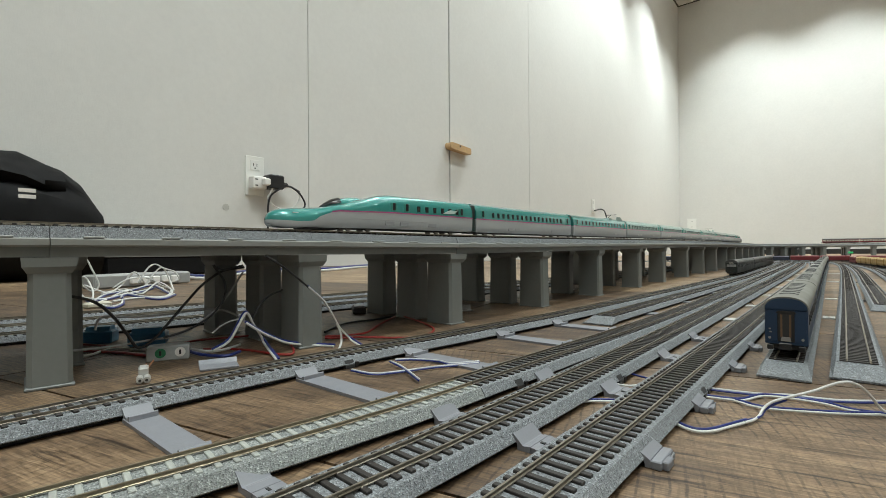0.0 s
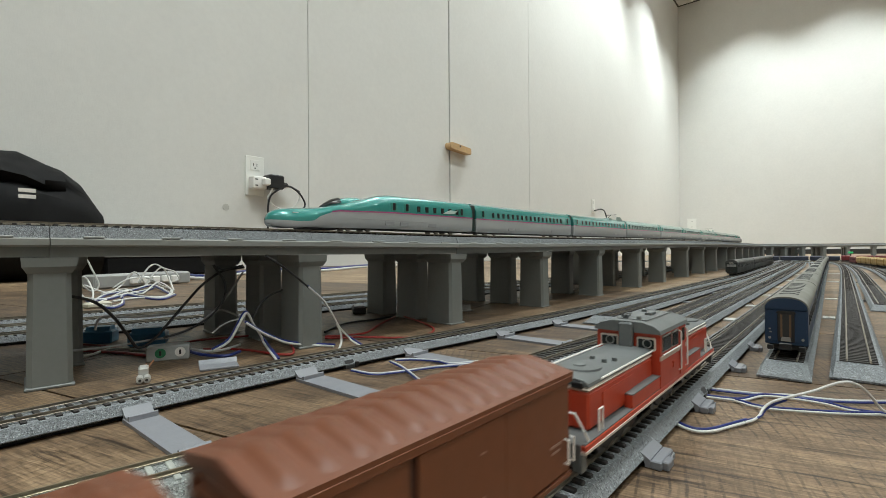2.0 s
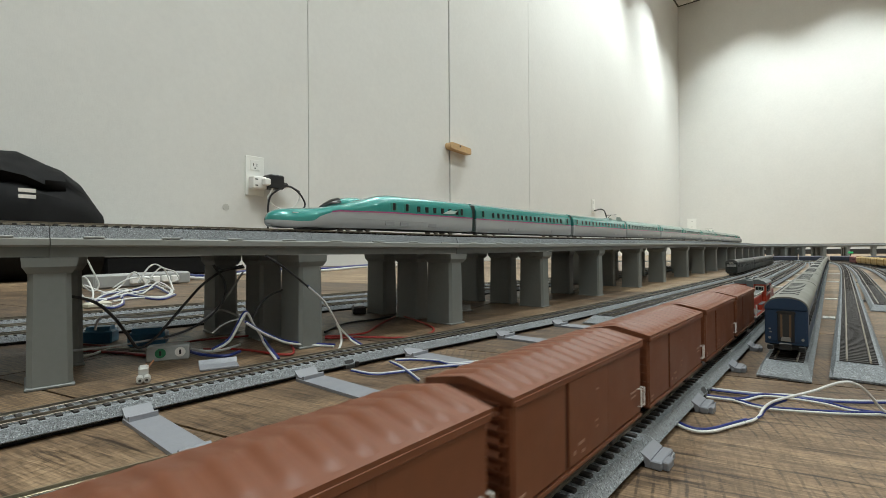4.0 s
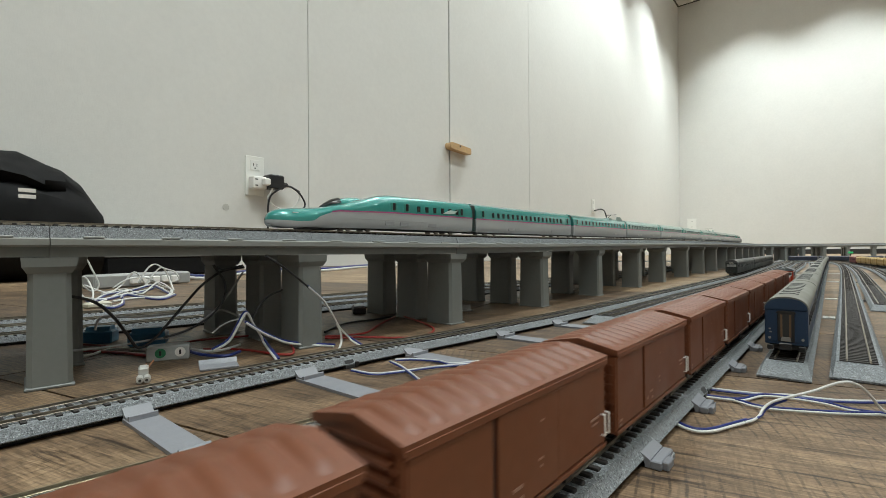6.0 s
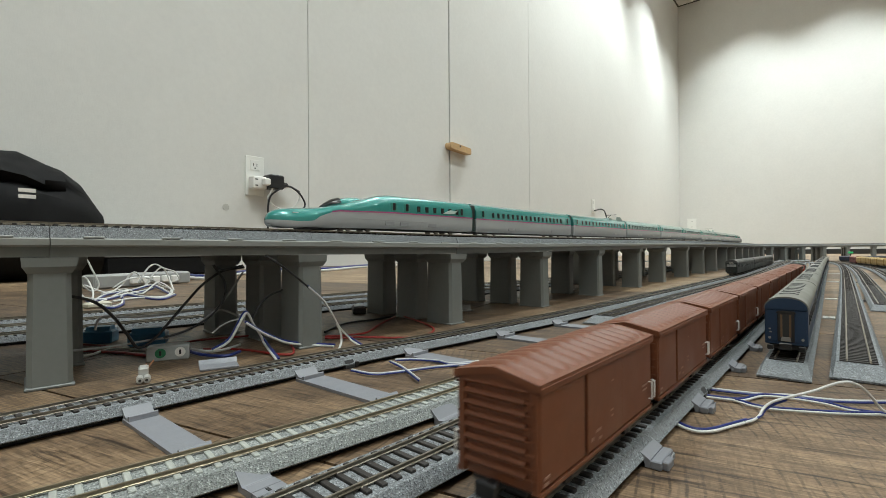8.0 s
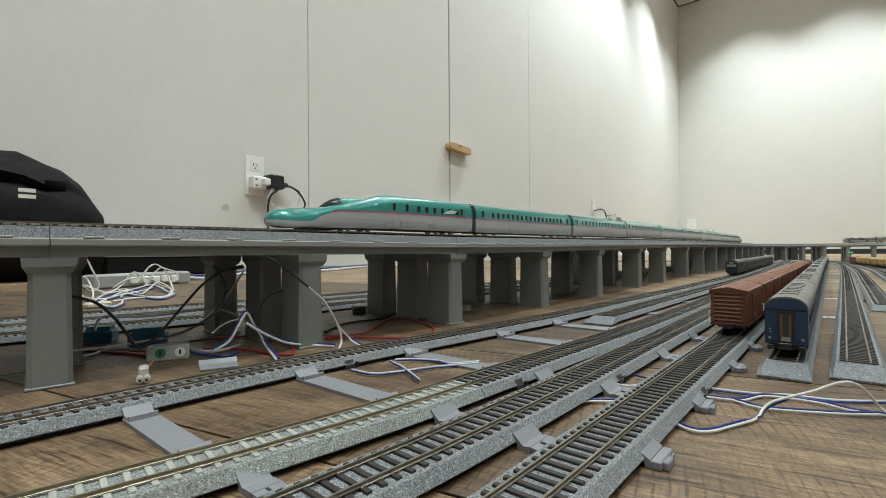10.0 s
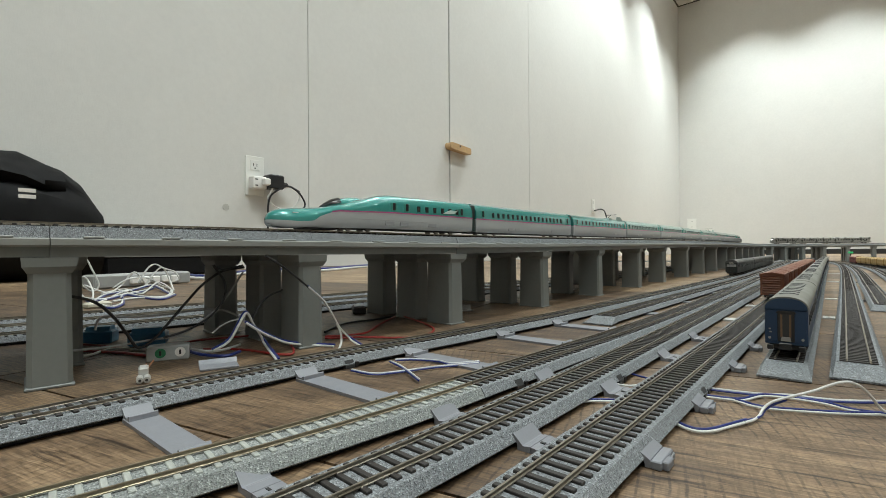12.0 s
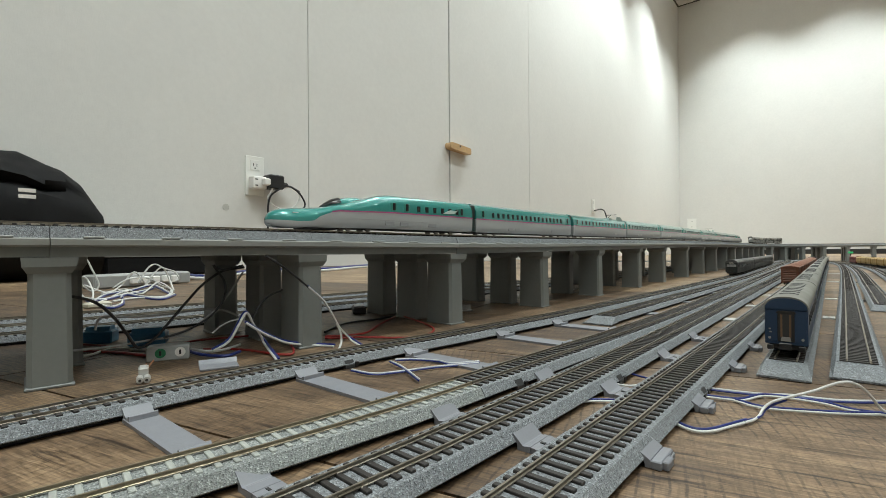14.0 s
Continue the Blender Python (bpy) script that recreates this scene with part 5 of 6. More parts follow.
# ---- things along the wall ----
def build_wall_things():
    outlet(0.869, 0.343, 0.072, 0.146)
    outlet(4.03, 0.455, 0.075, 0.125)
    outlet(-1.49, 0.405, 0.11, 0.16, "north")
    # plugs in the near socket
    t = thing("plug_adapter", "white multi-way plug adapter in the wall socket", "plug")
    part("adapter_body", Shape().box(WX + 0.008, WX + 0.045, 0.842, 0.895, 0.292, 0.338, 0.004), PLUG_WHITE, t)
    for z in (0.304, 0.326):
        part("slot", Shape().box(WX + 0.0445, WX + 0.0456, 0.850, 0.860, z - 0.002, z + 0.002), HOLE, t)
    part("plug", Shape().box(WX + 0.045, WX + 0.075, 0.872, 0.894, 0.304, 0.330, 0.004), PLUG_WHITE, t)
    a = thing("power_adapter", "black rectangular power adapter plugged into the wall", "power adapter")
    part("case", Shape().box(WX + 0.010, WX + 0.062, 0.897, 0.956, 0.296, 0.348, 0.004), BLACK_PL, a)
    part("cable_relief", Shape().box(WX + 0.025, WX + 0.040, 0.956, 0.985, 0.312, 0.326, 0.003), BLACK_PL, a)
    # beech block on the panel joint
    b = thing("wooden_block", "small pale wooden block fixed across the panel joint", "wood block")
    prof = [(1.975, 0.638), (1.983, 0.627), (2.000, 0.625), (2.164, 0.618), (2.164, 0.652), (2.000, 0.661), (1.983, 0.659), (1.975, 0.650)]
    part("block", Shape().prism_x(prof, WX + 0.002, WX + 0.042), BEECH, b)
    part("peg", Shape().disc_x(WX + 0.041, WX + 0.044, 2.06, 0.648, 0.006, 12), HOLE, b)
    # grey scuff on the wallpaper
    solo("trim_scuff", Shape().disc_x(WX, WX + 0.0006, 0.764, 0.221, 0.012, 16), SCUFF, "small grey scuff on the wallpaper", "scuff", kind="structure")


SCUFF = mat("grey_scuff", (0.50, 0.495, 0.46), 0.8, var=0.15, scale=90)
build_wall_things()


def build_bag():
    """A slack black holdall, swept along y with folds."""
    t = thing("holdall_bag", "slack black nylon bag with white printed letters, standing by the wall", "bag")
    rings = []
    n = 44
    ys = [-0.62 + 0.945 * i / 26 for i in range(27)]
    for i, y in enumerate(ys):
        u = i / 26
        top = interp(u, [(0, 0.19), (0.08, 0.268), (0.3, 0.294), (0.72, 0.288), (0.84, 0.286), (0.92, 0.256), (0.97, 0.220), (1.0, 0.172)])
        half = interp(u, [(0, 0.10), (0.1, 0.150), (0.8, 0.158), (0.95, 0.145), (1.0, 0.120)])
        ring = []
        for k in range(n):
            a = math.tau * k / n
            c, s = math.cos(a), math.sin(a)
            p = 2.6
            x = half * math.copysign(abs(c) ** (2 / p), c)
            z = top / 2 + top / 2 * math.copysign(abs(s) ** (2 / p), s)
            q = Vector((x * 9, y * 7, z * 11))
            d = 0.016 * noise.noise(q) + 0.008 * noise.noise(q * 2.6)
            fold = (0.034 * math.exp(-((z - 0.205 + 0.10 * (y - 0.2)) / 0.011) ** 2) * min(1, max(0, (0.30 - y) / 0.08)) - 0.012 * math.exp(-((z - 0.235 + 0.10 * (y - 0.2)) / 0.02) ** 2)) if c > 0 else 0
            ring.append((-1.425 + x * (1 + d * 4) - fold, y, max(0.0, z + d * min(1, z * 8))))
        rings.append(ring)
    part("bag_body", Shape().loft(rings), BAG, t, smooth=True)
    # white letters, unreadable from the side: plain bars
    for y0, y1, z0, z1 in ((0.166, 0.193, 0.1850, 0.1925), (0.166, 0.193, 0.1725, 0.1800)):
        part("printed_bar", Shape().box(-1.250, -1.2455, y0, y1, z0, z1), WHITE_PAINT, t)
    c = thing("flat_case", "flat black case lying on the floor beside the bag", "case")
    part("shell", Shape().box(-1.57, -1.38, 0.345, 0.60, 0, 0.052, 0.006), BAG, c)
    part("lid_edge", Shape().box(-1.572, -1.378, 0.343, 0.602, 0.0505, 0.0555, 0.001), BOX_GREY, c)


build_bag()


# ---- wiring and electrical boxes ----
def cable(label, mats, r, pts):
    """One wire or a side by side pair, following a smooth line."""
    line = curve(pts, max(r * 2.2, 0.0015))
    t = thing("cable", label, "cable")
    n = len(mats)
    for i, m in enumerate(mats):
        o = (i - (n - 1) / 2) * r * 1.5
        out = []
        for k, p in enumerate(line):
            a, b = Vector(line[max(k - 1, 0)]), Vector(line[min(k + 1, len(line) - 1)])
            d = (b - a).normalized()
            s = Vector((d.y, -d.x, 0))
            s = s.normalized() if s.length > 1e-5 else Vector((1, 0, 0))
            q = Vector(p) + s * o
            q.z = max(q.z, r) + (n - 1 - i) * r * 1.2
            out.append(tuple(q))
        part("wire", Shape().tube(out, r, 8), m, t, smooth=True)
    return t


cable("blue and white twin feeder wire lying on the floor", (WIRE_WHITE, WIRE_BLUE,), 0.00043, [(-0.0404, 0.2170, 0.0010), (-0.0310, 0.2185, 0.0010), (-0.0219, 0.2211, 0.0010), (-0.0132, 0.2262, 0.0010), (-0.0047, 0.2277, 0.0010), (0.0035, 0.2309, 0.0010), (0.0196, 0.2429, 0.0010)])
cable("blue and white twin feeder wire lying on the floor", (WIRE_BLUE, WIRE_WHITE,), 0.00043, [(-0.0387, 0.2058, 0.0010), (-0.0313, 0.2073, 0.0010), (-0.0269, 0.2100, 0.0010), (-0.0226, 0.2196, 0.0010), (-0.0175, 0.2228, 0.0010), (-0.0096, 0.2238, 0.0010), (-0.0022, 0.2231, 0.0010), (0.0048, 0.2200, 0.0010), (0.0178, 0.2218, 0.0010)])
cable("blue and white twin feeder wire lying on the floor", (WIRE_BLUE, WIRE_WHITE,), 0.00043, [(-0.0294, 0.2071, 0.0010), (-0.0202, 0.2038, 0.0010), (-0.0044, 0.2104, 0.0010), (0.0062, 0.2167, 0.0010), (0.0182, 0.2264, 0.0010)])
cable("blue and white twin feeder wire lying on the floor", (WIRE_WHITE,), 0.00046, [(-0.0230, 0.1822, 0.0012), (-0.0213, 0.1862, 0.0012), (-0.0201, 0.1925, 0.0013), (-0.0194, 0.1960, 0.0028), (-0.0171, 0.1990, 0.0049), (-0.0119, 0.2030, 0.0069), (-0.0057, 0.2060, 0.0093), (-0.0005, 0.2090, 0.0119), (0.0033, 0.2110, 0.0129), (0.0065, 0.2140, 0.0113), (0.0095, 0.2170, 0.0075), (0.0124, 0.2200, 0.0028), (0.0177, 0.2203, 0.0012)])
cable("blue and white twin feeder wire lying on the floor", (WIRE_BLUE,), 0.00043, [(-0.0233, 0.1846, 0.0012), (-0.0209, 0.1885, 0.0012), (-0.0196, 0.1940, 0.0012), (-0.0189, 0.1970, 0.0023), (-0.0167, 0.2000, 0.0039), (-0.0131, 0.2025, 0.0056)])
cable("blue and white twin feeder wire lying on the floor", (WIRE_BLUE, WIRE_WHITE,), 0.00046, [(-0.0407, 0.1680, 0.0010), (-0.0368, 0.1654, 0.0010), (-0.0335, 0.1650, 0.0010), (-0.0299, 0.1685, 0.0010), (-0.0254, 0.1784, 0.0010), (-0.0227, 0.1845, 0.0010)])
cable("blue and white twin feeder wire lying on the floor", (WIRE_WHITE, WIRE_BLUE,), 0.00040, [(-0.1802, 0.1446, 0.0010), (-0.1664, 0.1463, 0.0010), (-0.1603, 0.1550, 0.0010), (-0.1533, 0.1715, 0.0010), (-0.1474, 0.1819, 0.0010), (-0.1395, 0.1942, 0.0010)])
cable("blue and white twin feeder wire lying on the floor", (WIRE_WHITE, WIRE_BLUE,), 0.00040, [(-0.1771, 0.1713, 0.0015), (-0.1697, 0.1787, 0.0015), (-0.1579, 0.1832, 0.0015), (-0.1483, 0.1831, 0.0015), (-0.1404, 0.1955, 0.0015)])
cable("blue and white twin feeder wire lying on the floor", (WIRE_WHITE, WIRE_BLUE,), 0.00040, [(-0.1776, 0.1677, 0.0015), (-0.1632, 0.1625, 0.0015), (-0.1409, 0.1508, 0.0015)])
cable("blue and white twin feeder wire lying on the floor", (WIRE_BLUE, WIRE_WHITE,), 0.00043, [(-0.0761, 0.1646, 0.0010), (-0.0725, 0.1717, 0.0010), (-0.0658, 0.1770, 0.0010), (-0.0595, 0.1804, 0.0010)])
cable("blue and white twin feeder wire lying on the floor", (WIRE_WHITE,), 0.00043, [(-0.0712, 0.1995, 0.0015), (-0.0661, 0.2004, 0.0015), (-0.0609, 0.2099, 0.0015)])
cable("blue and white twin feeder wire lying on the floor", (WIRE_BLUE,), 0.00043, [(-0.0718, 0.2201, 0.0015), (-0.0656, 0.2177, 0.0015), (-0.0615, 0.2162, 0.0015)])
cable("white and blue wire hanging from the deck to the floor", (WIRE_BLACK,), 0.0006, [(-0.2360, 0.1313, 0.0570), (-0.2360, 0.1414, 0.0509), (-0.2360, 0.1521, 0.0430), (-0.2360, 0.1597, 0.0370)])
cable("white and blue wire reaching the floor beside a pier", (WIRE_BLUE, WIRE_WHITE,), 0.0006, [(-0.2360, 0.1578, 0.0385), (-0.2360, 0.1675, 0.0304), (-0.2360, 0.1724, 0.0241), (-0.2360, 0.1765, 0.0178), (-0.2360, 0.1808, 0.0110), (-0.2360, 0.1887, 0.0035), (-0.2210, 0.1853, 0.0012)])
cable("white wire branching to the floor beside a pier", (WIRE_WHITE,), 0.0007, [(-0.2360, 0.1782, 0.0148), (-0.2360, 0.1812, 0.0081), (-0.2360, 0.1816, 0.0027), (-0.2252, 0.1716, 0.0012)])
cable("blue and white wire bent into a peak under the viaduct", (WIRE_BLUE, WIRE_WHITE,), 0.0007, [(-0.2620, 0.1143, 0.0047), (-0.2620, 0.1233, 0.0089), (-0.2620, 0.1289, 0.0174), (-0.2620, 0.1336, 0.0237), (-0.2620, 0.1384, 0.0152), (-0.2620, 0.1455, 0.0038), (-0.2274, 0.1333, 0.0012)])
cable("blue and white wire lying past the pier foot", (WIRE_BLUE, WIRE_WHITE,), 0.0007, [(-0.2500, 0.1272, 0.0197), (-0.2500, 0.1388, 0.0118), (-0.2500, 0.1532, 0.0047), (-0.2459, 0.1702, 0.0012), (-0.2342, 0.1750, 0.0012)])
cable("black cable sagging under the viaduct", (WIRE_BLACK,), 0.00075, [(-0.2800, 0.0527, 0.0394), (-0.2800, 0.0647, 0.0352), (-0.2800, 0.0729, 0.0270), (-0.2800, 0.0791, 0.0170), (-0.2800, 0.0844, 0.0091), (-0.2800, 0.0921, 0.0133), (-0.2800, 0.0991, 0.0210), (-0.2800, 0.1079, 0.0311), (-0.2800, 0.1172, 0.0408), (-0.2800, 0.1286, 0.0479), (-0.2800, 0.1415, 0.0498)])
cable("black cable looped below the deck", (WIRE_BLACK,), 0.00065, [(-0.2760, 0.1388, 0.0510), (-0.2760, 0.1258, 0.0487), (-0.2760, 0.1212, 0.0515), (-0.2760, 0.1277, 0.0413), (-0.2760, 0.1270, 0.0313), (-0.2760, 0.1185, 0.0216), (-0.2760, 0.1063, 0.0158), (-0.2760, 0.0949, 0.0134)])
cable("grey cable rising to the deck", (WIRE_GREY,), 0.0006, [(-0.2820, 0.0551, 0.0120), (-0.2820, 0.0734, 0.0115), (-0.2820, 0.0887, 0.0121), (-0.2820, 0.1056, 0.0130), (-0.2820, 0.1185, 0.0201), (-0.2820, 0.1305, 0.0307), (-0.2820, 0.1418, 0.0466)])
cable("grey cable running level behind the piers", (WIRE_GREY,), 0.0006, [(-0.2850, 0.0666, 0.0202), (-0.2850, 0.0680, 0.0254), (-0.2850, 0.0713, 0.0268), (-0.2850, 0.0844, 0.0250), (-0.2850, 0.1009, 0.0247), (-0.2850, 0.1192, 0.0254), (-0.2850, 0.1342, 0.0225), (-0.2850, 0.1468, 0.0141)])
cable("dark cable curving to a pier", (WIRE_BLACK,), 0.0006, [(-0.2620, 0.1350, 0.0150), (-0.2620, 0.1402, 0.0250), (-0.2620, 0.1475, 0.0322), (-0.2620, 0.1569, 0.0356)])
cable("grey cable curving to the floor", (WIRE_GREY,), 0.0005, [(-0.2680, 0.1169, 0.0136), (-0.2680, 0.1230, 0.0176), (-0.2680, 0.1312, 0.0195), (-0.2680, 0.1381, 0.0167)])
cable("red feeder wire lying on the floor under the viaduct", (WIRE_RED,), 0.0007, [(-0.3812, 0.0731, 0.0010), (-0.3529, 0.0859, 0.0010), (-0.3265, 0.0936, 0.0010), (-0.3137, 0.1078, 0.0010), (-0.3230, 0.1278, 0.0010), (-0.3173, 0.1474, 0.0010), (-0.3035, 0.1802, 0.0010)])
cable("red feeder wire lying on the floor under the viaduct", (WIRE_RED,), 0.0007, [(-0.2898, 0.1211, 0.0012), (-0.2692, 0.1351, 0.0012), (-0.2419, 0.1411, 0.0012), (-0.2361, 0.1475, 0.0012), (-0.2567, 0.1597, 0.0012), (-0.2762, 0.1652, 0.0012)])
cable("red feeder wire lying on the floor under the viaduct", (WIRE_RED,), 0.0007, [(-0.2617, 0.1879, 0.0010), (-0.2453, 0.2057, 0.0010), (-0.2256, 0.2184, 0.0010), (-0.2149, 0.2319, 0.0010), (-0.2259, 0.2579, 0.0010), (-0.2539, 0.2775, 0.0010), (-0.3068, 0.3009, 0.0010)])
cable("red feeder wire lying on the floor under the viaduct", (WIRE_RED,), 0.0007, [(-0.2670, 0.1916, 0.0010), (-0.2583, 0.2065, 0.0010), (-0.2577, 0.2214, 0.0010), (-0.2765, 0.2493, 0.0010), (-0.3008, 0.2914, 0.0010)])
cable("dark cable on the floor under the viaduct", (WIRE_BLACK,), 0.0008, [(-0.2821, 0.2025, 0.0010), (-0.3028, 0.2365, 0.0010), (-0.3012, 0.2651, 0.0010), (-0.3008, 0.2914, 0.0010)])
cable("red feeder wire lying on the floor under the viaduct", (WIRE_RED,), 0.0009, [(-0.3598, 0.0676, 0.0010), (-0.3351, 0.0788, 0.0010), (-0.3117, 0.0894, 0.0010), (-0.2966, 0.0938, 0.0010)])
cable("white wire on the floor under the viaduct", (WIRE_WHITE,), 0.0008, [(-0.3422, 0.0617, 0.0010), (-0.3254, 0.0712, 0.0010), (-0.3348, 0.0872, 0.0010), (-0.3140, 0.0994, 0.0010)])
cable("blue wire leaving the terminal block", (WIRE_BLUE,), 0.0009, [(-0.2857, 0.1115, 0.0020), (-0.2698, 0.1127, 0.0020), (-0.2569, 0.1193, 0.0020), (-0.2622, 0.1299, 0.0020)])
cable("white wire leaving the terminal block", (WIRE_WHITE,), 0.0008, [(-0.2925, 0.1142, 0.0020), (-0.2766, 0.1187, 0.0020), (-0.2750, 0.1278, 0.0020), (-0.2816, 0.1396, 0.0020)])
cable("white extension cord coiled behind the viaduct", (WIRE_WHITE,), 0.0013, [(-0.8800, 0.1709, 0.0311), (-0.8800, 0.1825, 0.0461), (-0.8800, 0.1930, 0.0528), (-0.8800, 0.2014, 0.0369), (-0.8800, 0.2108, 0.0101), (-0.8800, 0.1999, 0.0020), (-0.8800, 0.1790, 0.0248)])
cable("white extension cord coiled behind the viaduct", (WIRE_WHITE,), 0.0013, [(-0.8800, 0.1709, 0.0125), (-0.8800, 0.1894, 0.0243), (-0.8800, 0.1985, 0.0152), (-0.8251, 0.1908, 0.0012), (-0.6808, 0.1557, 0.0012)])
cable("white extension cord coiled behind the viaduct", (WIRE_WHITE,), 0.0013, [(-0.8800, 0.1929, 0.0112), (-0.8310, 0.2094, 0.0012), (-0.8800, 0.2409, 0.0083), (-0.8800, 0.2592, 0.0285), (-0.8800, 0.2788, 0.0060), (-0.8580, 0.2953, 0.0012)])
cable("white extension cord coiled behind the viaduct", (WIRE_WHITE,), 0.0013, [(-0.8800, 0.2648, 0.0115), (-0.8800, 0.2789, 0.0344), (-0.8800, 0.2900, 0.0408), (-0.8800, 0.3030, 0.0336), (-0.8800, 0.3208, 0.0262), (-0.8800, 0.3263, 0.0131), (-0.8800, 0.3117, 0.0089)])
cable("white extension cord coiled behind the viaduct", (WIRE_WHITE,), 0.0013, [(-0.8800, 0.2294, 0.0045), (-0.8800, 0.2488, 0.0170), (-0.8800, 0.2772, 0.0184), (-0.8800, 0.2985, 0.0048), (-0.8211, 0.2925, 0.0012), (-0.6933, 0.2427, 0.0012), (-0.6969, 0.2208, 0.0012), (-0.7788, 0.2236, 0.0012), (-0.8800, 0.2332, 0.0024)])
cable("white extension cord coiled behind the viaduct", (WIRE_WHITE,), 0.0013, [(-0.8143, 0.1984, 0.0012), (-0.8800, 0.2448, 0.0017), (-0.7647, 0.2336, 0.0012), (-0.8800, 0.2942, 0.0099), (-0.7813, 0.2807, 0.0012), (-0.6790, 0.2336, 0.0012), (-0.6929, 0.2052, 0.0012), (-0.6668, 0.1737, 0.0012)])
cable("white extension cord coiled behind the viaduct", (WIRE_WHITE,), 0.0013, [(-0.8800, 0.2730, 0.0017), (-0.8800, 0.2874, 0.0246), (-0.8800, 0.3012, 0.0347), (-0.8800, 0.3118, 0.0138), (-0.7791, 0.2823, 0.0012)])
cable("white extension cord coiled behind the viaduct", (WIRE_WHITE,), 0.0013, [(-0.7063, 0.1371, 0.0012), (-0.6353, 0.1392, 0.0012), (-0.7063, 0.1780, 0.0012), (-0.8126, 0.2224, 0.0012), (-0.8667, 0.2608, 0.0012)])
cable("white and blue cord tangled behind the viaduct", (WIRE_WHITE, WIRE_BLUE,), 0.0011, [(-0.7945, 0.1604, 0.0012), (-0.6980, 0.1671, 0.0012), (-0.7468, 0.2044, 0.0012), (-0.7907, 0.2379, 0.0012), (-0.8482, 0.2736, 0.0012), (-0.8700, 0.2840, 0.0033)])
cable("white and blue cord tangled behind the viaduct", (WIRE_WHITE, WIRE_BLUE,), 0.0011, [(-0.6440, 0.1463, 0.0012), (-0.7848, 0.1978, 0.0012), (-0.8476, 0.2472, 0.0012), (-0.8700, 0.2823, 0.0053), (-0.7297, 0.2584, 0.0012)])
cable("white and blue cord tangled behind the viaduct", (WIRE_WHITE, WIRE_BLUE,), 0.0011, [(-0.7086, 0.1939, 0.0012), (-0.7627, 0.2135, 0.0012), (-0.7046, 0.2152, 0.0012), (-0.6484, 0.2199, 0.0012), (-0.7029, 0.2561, 0.0012)])
cable("white and blue cord tangled behind the viaduct", (WIRE_WHITE, WIRE_BLUE,), 0.0011, [(-0.8700, 0.1703, 0.0171), (-0.8700, 0.1803, 0.0064), (-0.7309, 0.1601, 0.0012), (-0.5947, 0.1499, 0.0012), (-0.6143, 0.1681, 0.0012), (-0.6723, 0.1858, 0.0012)])
cable("blue and white cord along the foot of the wall", (WIRE_BLUE, WIRE_WHITE,), 0.004, [(-1.1853, 0.4419, 0.0012), (-1.0492, 0.4510, 0.0012), (-1.2362, 0.6375, 0.0012), (-1.2571, 0.7910, 0.0012), (-1.2062, 0.8672, 0.0012), (-1.3500, 1.1344, 0.0010), (-1.3500, 1.3100, 0.0047)])
cable("white cord hanging from the wall plug", (WIRE_WHITE,), 0.003, [(-1.5850, 0.8923, 0.3193), (-1.5850, 0.9171, 0.3305), (-1.5850, 0.9055, 0.2833), (-1.5850, 0.8919, 0.2613), (-1.5850, 0.9097, 0.2377), (-1.5850, 0.9628, 0.2203), (-1.5850, 1.0112, 0.2452), (-1.5850, 1.0239, 0.2834), (-1.5850, 0.9872, 0.3082), (-1.5850, 0.9398, 0.2971)])
cable("black cord hanging from the wall adapter", (WIRE_BLACK,), 0.0036, [(-1.5800, 0.9486, 0.3144), (-1.5800, 0.9913, 0.3060), (-1.5800, 1.0256, 0.2831), (-1.5800, 1.0455, 0.2473), (-1.5800, 1.0328, 0.2244)])
cable("black cord dropping down the wall", (WIRE_BLACK,), 0.0036, [(-1.5800, 1.0207, 0.2936), (-1.5800, 0.9721, 0.3105), (-1.5800, 0.9253, 0.2889), (-1.5800, 0.8935, 0.2507), (-1.5800, 0.8885, 0.1471)])
cable("black cord at the far wall socket", (WIRE_BLACK,), 0.006, [(-1.5700, 3.8967, 0.4018), (-1.5700, 4.0626, 0.4222), (-1.5700, 4.1551, 0.3823), (-1.5700, 4.2061, 0.2309), (-1.5700, 4.2300, 0.0766), (-1.5700, 4.2564, 0.0092)])


